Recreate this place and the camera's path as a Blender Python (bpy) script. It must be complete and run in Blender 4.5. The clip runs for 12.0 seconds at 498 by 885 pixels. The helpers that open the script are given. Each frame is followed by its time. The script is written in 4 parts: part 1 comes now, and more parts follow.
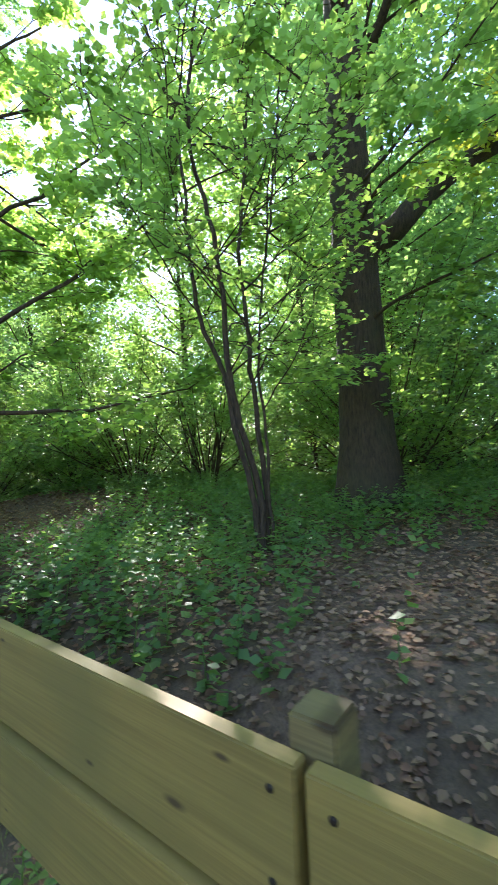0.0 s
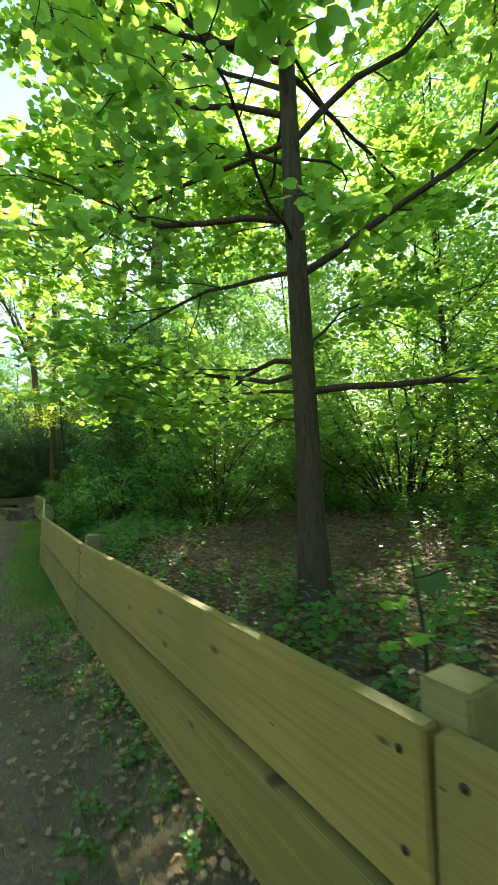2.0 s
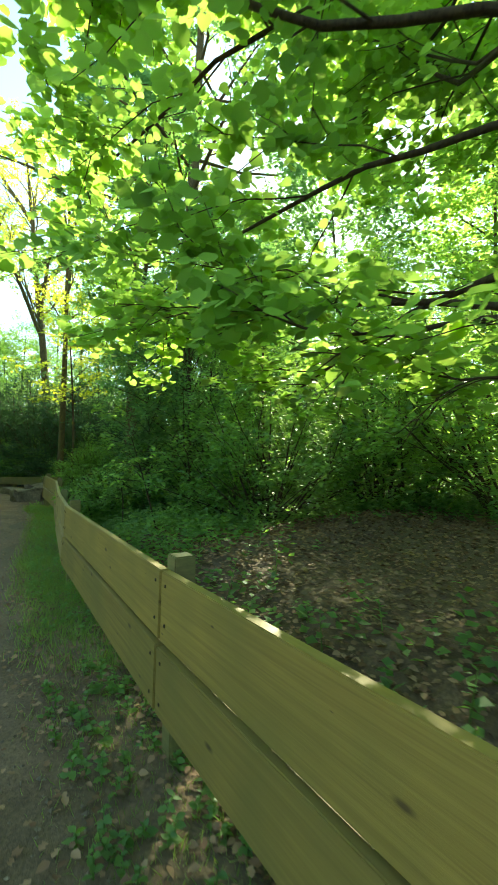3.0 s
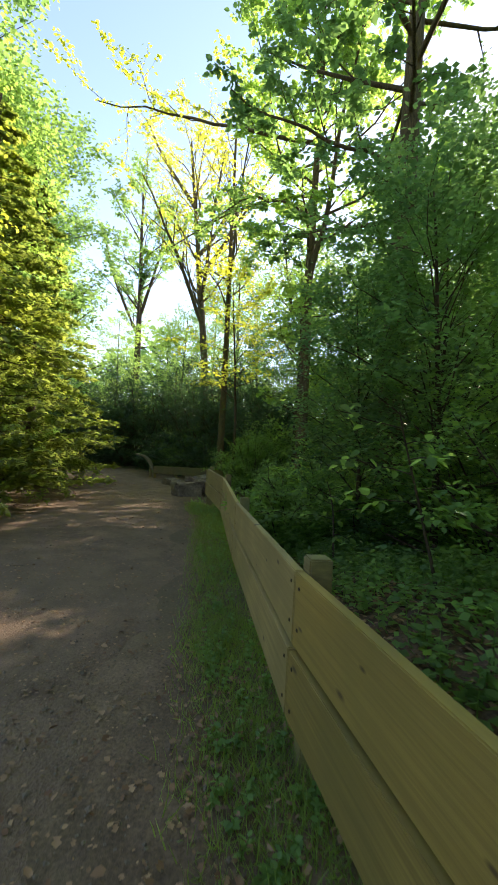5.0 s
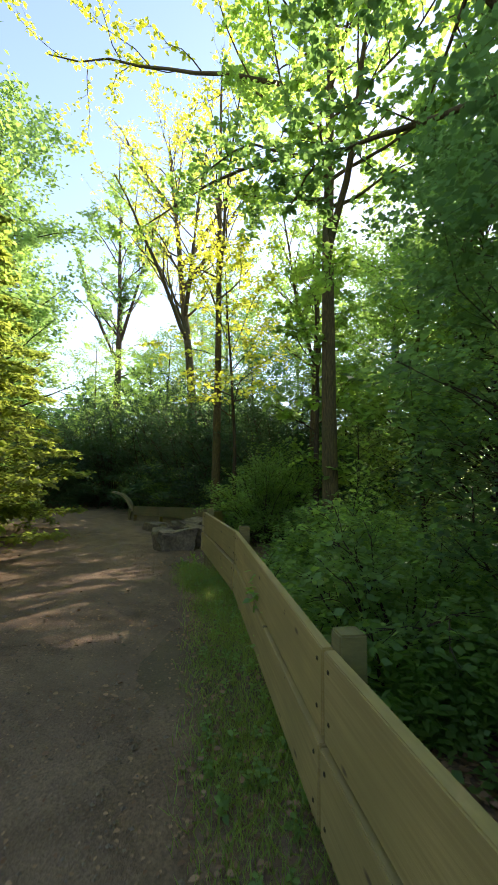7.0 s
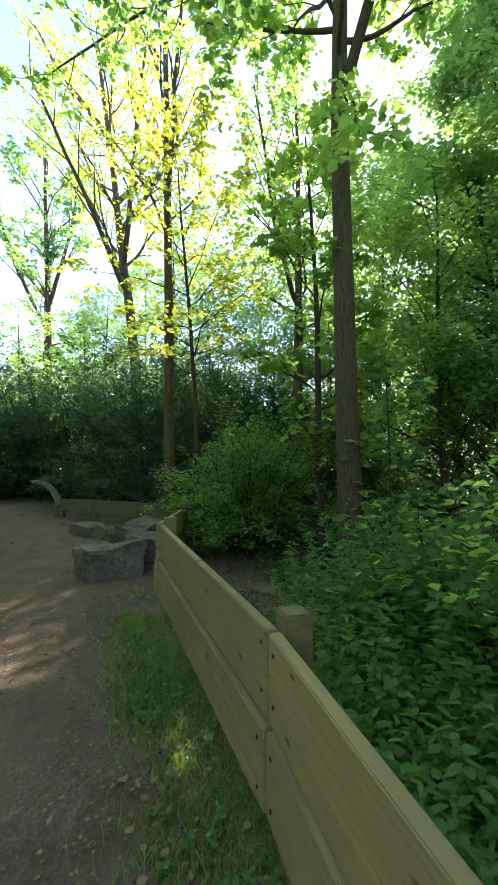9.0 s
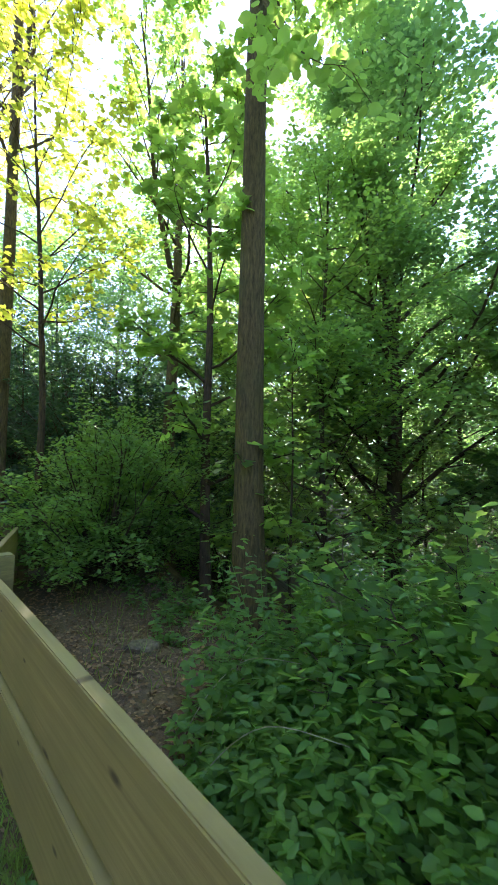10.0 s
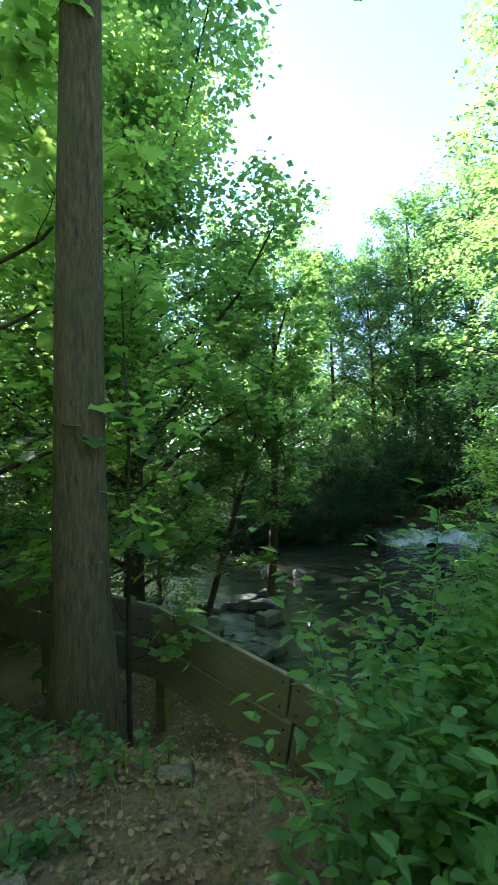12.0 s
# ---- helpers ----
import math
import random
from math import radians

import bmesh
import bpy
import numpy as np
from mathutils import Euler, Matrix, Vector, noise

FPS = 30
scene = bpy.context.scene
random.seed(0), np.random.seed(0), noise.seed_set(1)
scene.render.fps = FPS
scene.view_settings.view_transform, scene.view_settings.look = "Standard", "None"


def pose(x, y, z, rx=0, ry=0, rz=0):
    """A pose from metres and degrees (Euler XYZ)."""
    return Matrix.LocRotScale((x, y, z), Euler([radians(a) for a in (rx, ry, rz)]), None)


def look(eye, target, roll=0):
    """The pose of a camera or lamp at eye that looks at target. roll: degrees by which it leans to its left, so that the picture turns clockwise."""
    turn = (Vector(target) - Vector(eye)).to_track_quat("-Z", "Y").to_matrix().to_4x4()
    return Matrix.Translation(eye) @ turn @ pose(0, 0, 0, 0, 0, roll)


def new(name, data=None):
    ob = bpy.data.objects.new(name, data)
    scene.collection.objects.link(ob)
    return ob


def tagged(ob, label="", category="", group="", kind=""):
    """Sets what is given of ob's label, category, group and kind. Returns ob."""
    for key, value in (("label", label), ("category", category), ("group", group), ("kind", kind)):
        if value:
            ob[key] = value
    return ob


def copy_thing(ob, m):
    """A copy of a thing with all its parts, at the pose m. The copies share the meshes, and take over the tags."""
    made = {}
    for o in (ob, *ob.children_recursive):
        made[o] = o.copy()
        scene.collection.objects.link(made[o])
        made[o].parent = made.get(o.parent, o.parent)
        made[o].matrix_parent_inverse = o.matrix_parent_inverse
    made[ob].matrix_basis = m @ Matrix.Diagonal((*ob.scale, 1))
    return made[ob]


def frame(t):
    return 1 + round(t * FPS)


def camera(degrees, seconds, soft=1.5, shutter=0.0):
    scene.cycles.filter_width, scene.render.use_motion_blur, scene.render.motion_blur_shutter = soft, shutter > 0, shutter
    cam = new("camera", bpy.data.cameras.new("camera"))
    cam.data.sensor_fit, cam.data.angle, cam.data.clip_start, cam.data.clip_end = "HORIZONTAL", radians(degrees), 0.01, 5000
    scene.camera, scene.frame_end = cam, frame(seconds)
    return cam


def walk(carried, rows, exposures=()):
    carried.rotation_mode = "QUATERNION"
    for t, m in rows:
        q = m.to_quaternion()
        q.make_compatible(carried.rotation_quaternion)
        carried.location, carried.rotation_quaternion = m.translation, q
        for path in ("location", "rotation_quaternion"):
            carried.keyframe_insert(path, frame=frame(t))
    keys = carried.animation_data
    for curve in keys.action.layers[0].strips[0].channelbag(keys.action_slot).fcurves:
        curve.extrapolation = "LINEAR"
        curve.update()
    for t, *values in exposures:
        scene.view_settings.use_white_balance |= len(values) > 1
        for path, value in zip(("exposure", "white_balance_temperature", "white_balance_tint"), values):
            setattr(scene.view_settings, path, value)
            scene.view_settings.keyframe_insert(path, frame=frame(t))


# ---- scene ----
cam = camera(60.3, 12.0, soft=1.3, shutter=0.15)
PATH = [
    (0, (-0.682, 1.424, 1.215), (-2.405, 2.438, 1.258), -2.8),
    (0.5, (-1.287, 1.083, 1.197), (-3.084, 1.96, 1.231), -2.2),
    (1, (-1.902, 0.834, 1.187), (-3.797, 1.47, 1.117), -1.1),
    (1.5, (-2.534, 0.562, 1.166), (-4.453, 1.125, 1.125), 1.5),
    (2, (-3.08, 0.353, 1.164), (-5.036, 0.737, 1.326), -1.3),
    (2.2, (-3.301, 0.249, 1.168), (-5.26, 0.592, 1.374), -3.0),
    (2.5, (-3.699, 0.071, 1.174), (-5.661, 0.45, 1.265), 0.1),
    (3, (-4.431, -0.216, 1.162), (-6.392, 0.162, 1.27), 1.3),
    (3.5, (-5.143, -0.523, 1.156), (-7.133, -0.339, 1.221), 4.3),
    (5.3, (-7.46, -1.209, 1.183), (-9.434, -1.519, 1.256), 3.1),
    (5.5, (-7.711, -1.282, 1.177), (-9.687, -1.567, 1.304), 3.1),
    (6, (-8.408, -1.471, 1.195), (-10.384, -1.715, 1.379), 2.4),
    (6.5, (-9.146, -1.65, 1.213), (-11.124, -1.859, 1.422), 1.2),
    (7, (-9.885, -1.879, 1.201), (-11.863, -2.1, 1.397), 0.9),
    (7.2, (-10.177, -1.935, 1.212), (-12.158, -2.155, 1.384), -0.7),
    (8.8, (-12.345, -2.447, 1.278), (-14.342, -2.465, 1.384), -2.5),
    (9, (-12.596, -2.514, 1.27), (-14.593, -2.494, 1.371), -0.6),
    (9.2, (-12.847, -2.58, 1.269), (-14.839, -2.437, 1.382), -0.4),
    (9.5, (-13.202, -2.643, 1.266), (-15.159, -2.253, 1.406), 1.1),
    (9.8, (-13.541, -2.731, 1.267), (-15.43, -2.09, 1.406), 1.3),
    (10, (-13.757, -2.778, 1.267), (-15.622, -2.069, 1.4), 1.2),
    (10.2, (-13.97, -2.811, 1.26), (-15.809, -2.038, 1.395), 0.3),
    (10.5, (-14.303, -2.855, 1.247), (-16.076, -1.94, 1.389), -0.2),
    (10.7, (-14.506, -2.906, 1.23), (-16.173, -1.813, 1.39), -0.5),
    (10.8, (-14.603, -2.932, 1.225), (-16.191, -1.725, 1.371), -0.4),
    (11, (-14.801, -2.967, 1.217), (-16.243, -1.59, 1.369), -0.6),
    (11.5, (-15.318, -3.055, 1.2), (-16.447, -1.411, 1.345), -1.6),
    (11.6, (-15.415, -3.074, 1.2), (-16.469, -1.38, 1.353), -1.0),
    (12, (-15.787, -3.149, 1.199), (-16.594, -1.322, 1.297), -1.3),
]
walk(cam, [(t, look(eye, target, roll)) for t, eye, target, roll in PATH], [(0.0, 2.2, 5900, 20), (0.6, 2.1, 6000, 14), (1.2, 1.95, 6600, 2), (2.0, 1.95, 7300, -9), (3.0, 2.0, 7400, -14), (3.7, 1.85, 7200, -7), (5.3, 1.42, 7000, 20), (7.2, 1.52, 6900, 20), (9.0, 2.0, 6100, 20), (10.5, 2.55, 5900, 28), (11.5, 2.55, 5800, 18), (12.0, 2.55, 5700, 14)])

# ---- world, sun, exposure ----
SUN_WAY = Vector((-0.785, 0.295, 0.545)).normalized()      # from the ground towards the sun
world = bpy.data.worlds.new("sky")
scene.world = world
world.use_nodes = True
_nt = world.node_tree
_sky = _nt.nodes.new("ShaderNodeTexSky")
_sky.sky_type = "NISHITA"
_sky.sun_disc = False
_sky.sun_elevation = math.asin(SUN_WAY.z)
_sky.sun_rotation = math.atan2(SUN_WAY.x, SUN_WAY.y)
_sky.air_density, _sky.dust_density = 1.0, 0.15
_nt.nodes["Background"].inputs["Strength"].default_value = 0.15
_nt.links.new(_sky.outputs[0], _nt.nodes["Background"].inputs["Color"])
_sun = bpy.data.lights.new("sun", "SUN")
_sun.energy, _sun.angle, _sun.color = 5.0, radians(0.6), (1.0, 0.93, 0.8)
sun = new("sun", _sun)
sun.matrix_world = look(SUN_WAY * 60, (0, 0, 0))


# ---- materials ----
def material(name, rough=0.8, metal=0.0):
    m = bpy.data.materials.new(name)
    m.use_nodes = True
    nt = m.node_tree
    b = nt.nodes["Principled BSDF"]
    b.inputs["Roughness"].default_value, b.inputs["Metallic"].default_value = rough, metal
    return m, nt, b


def node(nt, kind, **sets):
    n = nt.nodes.new(kind)
    for key, value in sets.items():
        n.inputs[key.replace("_", " ")].default_value = value
    return n


def ramp(nt, source, stops):
    r = nt.nodes.new("ShaderNodeValToRGB")
    els = r.color_ramp.elements
    while len(els) < len(stops):
        els.new(0.5)
    for e, (at, col) in zip(els, stops):
        e.position, e.color = at, (*col, 1)
    nt.links.new(source, r.inputs[0])
    return r.outputs[0]


def mixed(nt, fac, a, b, mode="MIX"):
    n = nt.nodes.new("ShaderNodeMix")
    n.data_type, n.blend_type = "RGBA", mode
    for slot, v in ((0, fac), (6, a), (7, b)):
        if hasattr(v, "links"):
            nt.links.new(v, n.inputs[slot])
        else:
            n.inputs[slot].default_value = v if slot == 0 else (*v, 1)
    return n.outputs[2]


def coords(nt, which="Object", scale=(1, 1, 1)):
    t = nt.nodes.new("ShaderNodeTexCoord")
    mp = nt.nodes.new("ShaderNodeMapping")
    mp.inputs["Scale"].default_value = scale
    nt.links.new(t.outputs[which], mp.inputs["Vector"])
    return mp.outputs[0]


def world_place(nt, scale=(1, 1, 1)):
    g = nt.nodes.new("ShaderNodeNewGeometry")
    mp = nt.nodes.new("ShaderNodeMapping")
    mp.inputs["Scale"].default_value = scale
    nt.links.new(g.outputs["Position"], mp.inputs["Vector"])
    return mp.outputs[0]


def noise_at(nt, vec, scale, detail=4.0, rough=0.55):
    n = node(nt, "ShaderNodeTexNoise", Scale=scale, Detail=detail, Roughness=rough)
    nt.links.new(vec, n.inputs["Vector"])
    return n.outputs[0]


def bump(nt, b, height, strength=0.4, distance=0.01):
    n = nt.nodes.new("ShaderNodeBump")
    n.inputs["Strength"].default_value, n.inputs["Distance"].default_value = strength, distance
    nt.links.new(height, n.inputs["Height"])
    nt.links.new(n.outputs[0], b.inputs["Normal"])


def leaf_material(name, dark, light, through_col, share=0.5, gloss=0.45):
    """Leaf skin that lets light through; each leaf differs, and whole clumps drift in tone."""
    m, nt, b = material(name, gloss)
    g = nt.nodes.new("ShaderNodeNewGeometry")
    clump = noise_at(nt, world_place(nt), 0.7, 2.0)
    lo = mixed(nt, g.outputs["Random Per Island"], dark, light)
    tone = ramp(nt, clump, [(0.3, (0.72, 0.78, 0.8)), (0.7, (1.2, 1.15, 1.0))])
    col = mixed(nt, 1.0, lo, tone, "MULTIPLY")
    nt.links.new(col, b.inputs["Base Color"])
    b.inputs["Specular IOR Level"].default_value = 0.36
    tr = nt.nodes.new("ShaderNodeBsdfTranslucent")
    tcol = mixed(nt, g.outputs["Random Per Island"], tuple(c * 0.75 for c in through_col), through_col)
    tcol = mixed(nt, 1.0, tcol, tone, "MULTIPLY")
    nt.links.new(tcol, tr.inputs["Color"])
    mix = nt.nodes.new("ShaderNodeMixShader")
    mix.inputs[0].default_value = share
    nt.links.new(b.outputs[0], mix.inputs[1])
    nt.links.new(tr.outputs[0], mix.inputs[2])
    nt.links.new(mix.outputs[0], nt.nodes["Material Output"].inputs["Surface"])
    return m


def bark_material(name, a, c, moss=(0.05, 0.07, 0.02), moss_share=0.3):
    m, nt, b = material(name, 0.9)
    v = coords(nt, "Object", (24, 24, 4.5))
    ridges = noise_at(nt, v, 2.0, 6.0, 0.7)
    col = ramp(nt, ridges, [(0.3, a), (0.68, c)])
    patch = ramp(nt, noise_at(nt, coords(nt, "Object", (1, 1, 0.6)), 2.3, 3.0), [(0.5, (0, 0, 0)), (0.72, (moss_share,) * 3)])
    nt.links.new(mixed(nt, patch, col, moss), b.inputs["Base Color"])
    bump(nt, b, ridges, 0.9, 0.02)
    return m


def wood_material(name, pale, deep, green=(0.2, 0.22, 0.07)):
    """Treated softwood: grain along x, a few dark knots, green tinge, weathered patches."""
    m, nt, b = material(name, 0.62)
    info = nt.nodes.new("ShaderNodeObjectInfo")
    base = coords(nt, "Object", (1, 1, 1))
    shift = nt.nodes.new("ShaderNodeVectorMath")
    shift.operation = "MULTIPLY_ADD"
    comb = nt.nodes.new("ShaderNodeCombineXYZ")
    for k in range(3):
        nt.links.new(info.outputs["Random"], comb.inputs[k])
    nt.links.new(comb.outputs[0], shift.inputs[0])
    shift.inputs[1].default_value = (37.0, 0.0, 11.0)
    nt.links.new(base, shift.inputs[2])
    mp = nt.nodes.new("ShaderNodeMapping")
    mp.inputs["Scale"].default_value = (0.7, 8, 30)
    nt.links.new(shift.outputs[0], mp.inputs["Vector"])
    grain = noise_at(nt, mp.outputs[0], 2.5, 6.0, 0.65)
    col = ramp(nt, grain, [(0.24, deep), (0.66, pale)])
    cloud = noise_at(nt, shift.outputs[0], 1.9, 3.0)
    col = mixed(nt, ramp(nt, cloud, [(0.4, (0, 0, 0)), (0.7, (0.8,) * 3)]), col, green)
    mk = nt.nodes.new("ShaderNodeMapping")
    mk.inputs["Rotation"].default_value = (radians(90), 0, 0)
    mk.inputs["Scale"].default_value = (1.5, 0.02, 4.2)
    nt.links.new(shift.outputs[0], mk.inputs["Vector"])
    knot = node(nt, "ShaderNodeTexVoronoi", Scale=1.5)
    knot.voronoi_dimensions = "2D"
    nt.links.new(mk.outputs[0], knot.inputs["Vector"])
    sep = nt.nodes.new("ShaderNodeSeparateColor")
    nt.links.new(knot.outputs["Color"], sep.inputs[0])
    wide = nt.nodes.new("ShaderNodeMath")
    wide.operation = "DIVIDE"
    nt.links.new(knot.outputs["Distance"], wide.inputs[0])
    nt.links.new(sep.outputs[0], wide.inputs[1])
    kn = ramp(nt, wide.outputs[0], [(0.03, (0.9,) * 3), (0.095, (0.0,) * 3)])
    col = mixed(nt, kn, col, (0.07, 0.04, 0.015))
    tone = ramp(nt, info.outputs["Random"], [(0.0, (0.82, 0.84, 0.86)), (1.0, (1.1, 1.07, 1.0))])
    col = mixed(nt, 1.0, col, tone, "MULTIPLY")
    nt.links.new(col, b.inputs["Base Color"])
    bump(nt, b, grain, 0.25, 0.004)
    return m


def speckled(name, stops, scale, rough=0.9, fine=60, depth=0.01, strength=0.6, tint=None):
    m, nt, b = material(name, rough)
    v = world_place(nt)
    big = noise_at(nt, v, scale, 6.0, 0.65)
    col = ramp(nt, big, stops)
    grit = noise_at(nt, v, fine, 3.0, 0.7)
    col = mixed(nt, 0.75, col, ramp(nt, grit, [(0.3, (0.35,) * 3), (0.7, (1.4,) * 3)]), "MULTIPLY")
    if tint:
        col = mixed(nt, ramp(nt, noise_at(nt, v, 0.45, 3.0), [(0.42, (0, 0, 0)), (0.62, (0.6,) * 3)]), col, tint)
    nt.links.new(col, b.inputs["Base Color"])
    bump(nt, b, grit, strength, depth)
    return m


LEAF_LIME = leaf_material("lime_leaf", (0.064, 0.134, 0.054), (0.107, 0.198, 0.072), (0.578, 0.843, 0.168), 0.63)
LEAF_MAPLE = leaf_material("maple_leaf", (0.053, 0.119, 0.06), (0.097, 0.173, 0.078), (0.475, 0.745, 0.192), 0.58)
LEAF_DARK = leaf_material("dark_leaf", (0.044, 0.092, 0.052), (0.074, 0.138, 0.071), (0.32, 0.55, 0.15), 0.61)
# Sunlight coming through the leaves is put into this yellow.
LEAF_YELLOW = leaf_material("sunlit_yellow_leaf", (0.109, 0.16, 0.03), (0.168, 0.22, 0.04), (0.871, 0.9, 0.1), 0.7)
LEAF_HERB = leaf_material("herb_leaf", (0.091, 0.188, 0.066), (0.161, 0.277, 0.09), (0.464, 0.725, 0.144), 0.48, 0.45)
LEAF_NETTLE = leaf_material("nettle_leaf", (0.091, 0.198, 0.054), (0.183, 0.327, 0.084), (0.475, 0.745, 0.132), 0.42, 0.45)
# Shade of the trees around the big bushes is put into this dark green.
LEAF_IN_SHADE = leaf_material("leaf_in_shade", (0.032, 0.069, 0.041), (0.059, 0.114, 0.06), (0.144, 0.274, 0.084), 0.38, 0.5)
LEAF_NEEDLE = leaf_material("needle", (0.064, 0.104, 0.036), (0.118, 0.163, 0.054), (0.578, 0.686, 0.12), 0.6, 0.6)
GRASS = leaf_material("grass_blade", (0.118, 0.188, 0.048), (0.215, 0.317, 0.078), (0.516, 0.666, 0.12), 0.45)
LITTER = leaf_material("dead_leaf", (0.16, 0.08, 0.042), (0.42, 0.26, 0.15), (0.22, 0.12, 0.06), 0.12, 0.75)
BARK_GREY = bark_material("grey_bark", (0.036, 0.024, 0.009), (0.19, 0.132, 0.05), (0.08, 0.085, 0.025), 0.65)
BARK_DARK = bark_material("dark_bark", (0.026, 0.016, 0.007), (0.11, 0.07, 0.032))
# One pine in two tones: bounce light put into the yellow, paler light beyond.
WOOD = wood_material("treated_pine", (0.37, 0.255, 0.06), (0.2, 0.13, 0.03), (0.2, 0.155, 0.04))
WOOD_PALE_LIGHT = wood_material("pine_in_paler_light", (0.44, 0.325, 0.12), (0.26, 0.18, 0.06), (0.26, 0.2, 0.068))
WOOD_OLD = wood_material("weathered_pine", (0.31, 0.25, 0.15), (0.18, 0.14, 0.08), (0.16, 0.135, 0.07))
# Mossy boards, with the barrier's deep shade mixed into the dark colour.
WOOD_MOSSY_SHADED = wood_material("mossy_shaded_pine", (0.2, 0.15, 0.06), (0.1, 0.07, 0.025), (0.09, 0.1, 0.03))
POST_WOOD = wood_material("post_wood", (0.27, 0.2, 0.07), (0.13, 0.09, 0.035))
BOLT = material("rusty_bolt", 0.55, 0.8)[0]
BOLT.node_tree.nodes["Principled BSDF"].inputs["Base Color"].default_value = (0.06, 0.045, 0.03, 1)
SOIL = speckled("woodland_soil", [(0.3, (0.11, 0.066, 0.034)), (0.7, (0.25, 0.16, 0.09))], 2.2, tint=(0.085, 0.07, 0.032))
TRAIL = speckled("trodden_soil", [(0.32, (0.125, 0.077, 0.042)), (0.7, (0.28, 0.184, 0.11))], 2.6, 0.95, 75, 0.014, 1.0, (0.2, 0.132, 0.078))
ROCK = speckled("cut_stone", [(0.3, (0.1, 0.072, 0.045)), (0.7, (0.27, 0.21, 0.14))], 3.0, 0.95, 22, 0.02, 0.9)
STREAM_STONE = speckled("stream_stone", [(0.3, (0.07, 0.065, 0.06)), (0.7, (0.2, 0.19, 0.17))], 4.0, 0.5, 40, 0.01)


def water_material():
    m, nt, b = material("stream_water", 0.06)
    v = world_place(nt, (1.0, 1.0, 1.0))
    b.inputs["Base Color"].default_value = (0.02, 0.022, 0.015, 1)
    b.inputs["Specular IOR Level"].default_value = 0.6
    a = noise_at(nt, v, 2.6, 4.0, 0.6)
    bump(nt, b, a, 0.55, 0.12)
    return m


WATER = water_material()
FOAM = speckled("white_water", [(0.32, (0.3, 0.3, 0.27)), (0.5, (0.85, 0.84, 0.8))], 5.0, 0.5, 30, 0.03)

# ---- mesh helpers ----
def mesh_of(name, verts, faces, mat, smooth=False):
    me = bpy.data.meshes.new(name)
    me.from_pydata([tuple(v) for v in verts], [], faces)
    me.materials.append(mat)
    if smooth:
        me.polygons.foreach_set("use_smooth", [True] * len(me.polygons))
    me.update()
    return me


def quads_mesh(name, verts, quads, mat):
    """Fast mesh from numpy arrays of places and of four corners a face."""
    me = bpy.data.meshes.new(name)
    n = len(quads)
    me.vertices.add(len(verts))
    me.vertices.foreach_set("co", np.ascontiguousarray(verts, dtype=np.float32).ravel())
    me.loops.add(n * 4)
    me.loops.foreach_set("vertex_index", np.ascontiguousarray(quads, dtype=np.int32).ravel())
    me.polygons.add(n)
    me.polygons.foreach_set("loop_start", np.arange(0, n * 4, 4, dtype=np.int32))
    me.materials.append(mat)
    me.update(calc_edges=True)
    me.validate()
    return me


def put(name, me, parent=None, at=None, label=""):
    ob = new(name, me)
    if parent:
        ob.parent = parent
    if at is not None:
        ob.matrix_basis = at
    if label:
        ob["label"] = label
    return ob


def part(name, bm, mat, parent, label=""):
    me = bpy.data.meshes.new(name)
    bm.to_mesh(me)
    bm.free()
    me.materials.append(mat)
    return put(name, me, parent, None, label)


def box(sx, sy, sz, bevel=0.004, at=(0, 0, 0)):
    bm = bmesh.new()
    bmesh.ops.create_cube(bm, size=1)
    for v in bm.verts:
        v.co = Vector((v.co.x * sx + at[0], v.co.y * sy + at[1], v.co.z * sz + at[2]))
    if bevel:
        bmesh.ops.bevel(bm, geom=bm.edges[:], offset=bevel, segments=2, affect="EDGES")
    return bm


def smooth(a, b, v):
    u = np.clip((v - a) / (b - a), 0, 1)
    return u * u * (3 - 2 * u)


# ---- the lie of the land ----
FENCE = [(1.25, 2.91, 0.72), (-1.24, 1.826, 0.722), (-3.702, 0.755, 0.778), (-6.207, -0.203, 0.737), (-8.741, -1.112, 0.745),
         (-11.34, -1.774, 0.68), (-13.942, -2.43, 0.757), (-16.101, -3.193, 0.79)]
LINE = [(40.0, 19.7)] + [(p[0], p[1]) for p in FENCE] + [(-18.6, -3.4), (-60.0, -3.6)]


def beyond(x, y):
    """Metres past the fence's line, towards the stream (minus: on the trail's side)."""
    best = np.full(np.shape(x), 1e9)
    side = np.zeros(np.shape(x))
    for (ax, ay), (bx, by) in zip(LINE, LINE[1:]):
        dx, dy = bx - ax, by - ay
        ln = math.hypot(dx, dy)
        u = np.clip(((x - ax) * dx + (y - ay) * dy) / ln ** 2, 0, 1)
        d = np.hypot(x - ax - u * dx, y - ay - u * dy)
        sgn = np.sign((x - ax) * -dy + (y - ay) * dx) * -1.0
        near = d < best
        best = np.where(near, d, best)
        side = np.where(near, sgn, side)
    return best * side


def ripple(x, y, f, seed):
    return (np.sin(f * x * 1.3 + seed) * np.cos(f * y * 1.1 - 2 * seed) + 0.5 * np.sin(f * 2.3 * (x + 0.6 * y) + 3 * seed)
            + 0.35 * np.cos(f * 4.1 * (y - 0.4 * x) + seed))


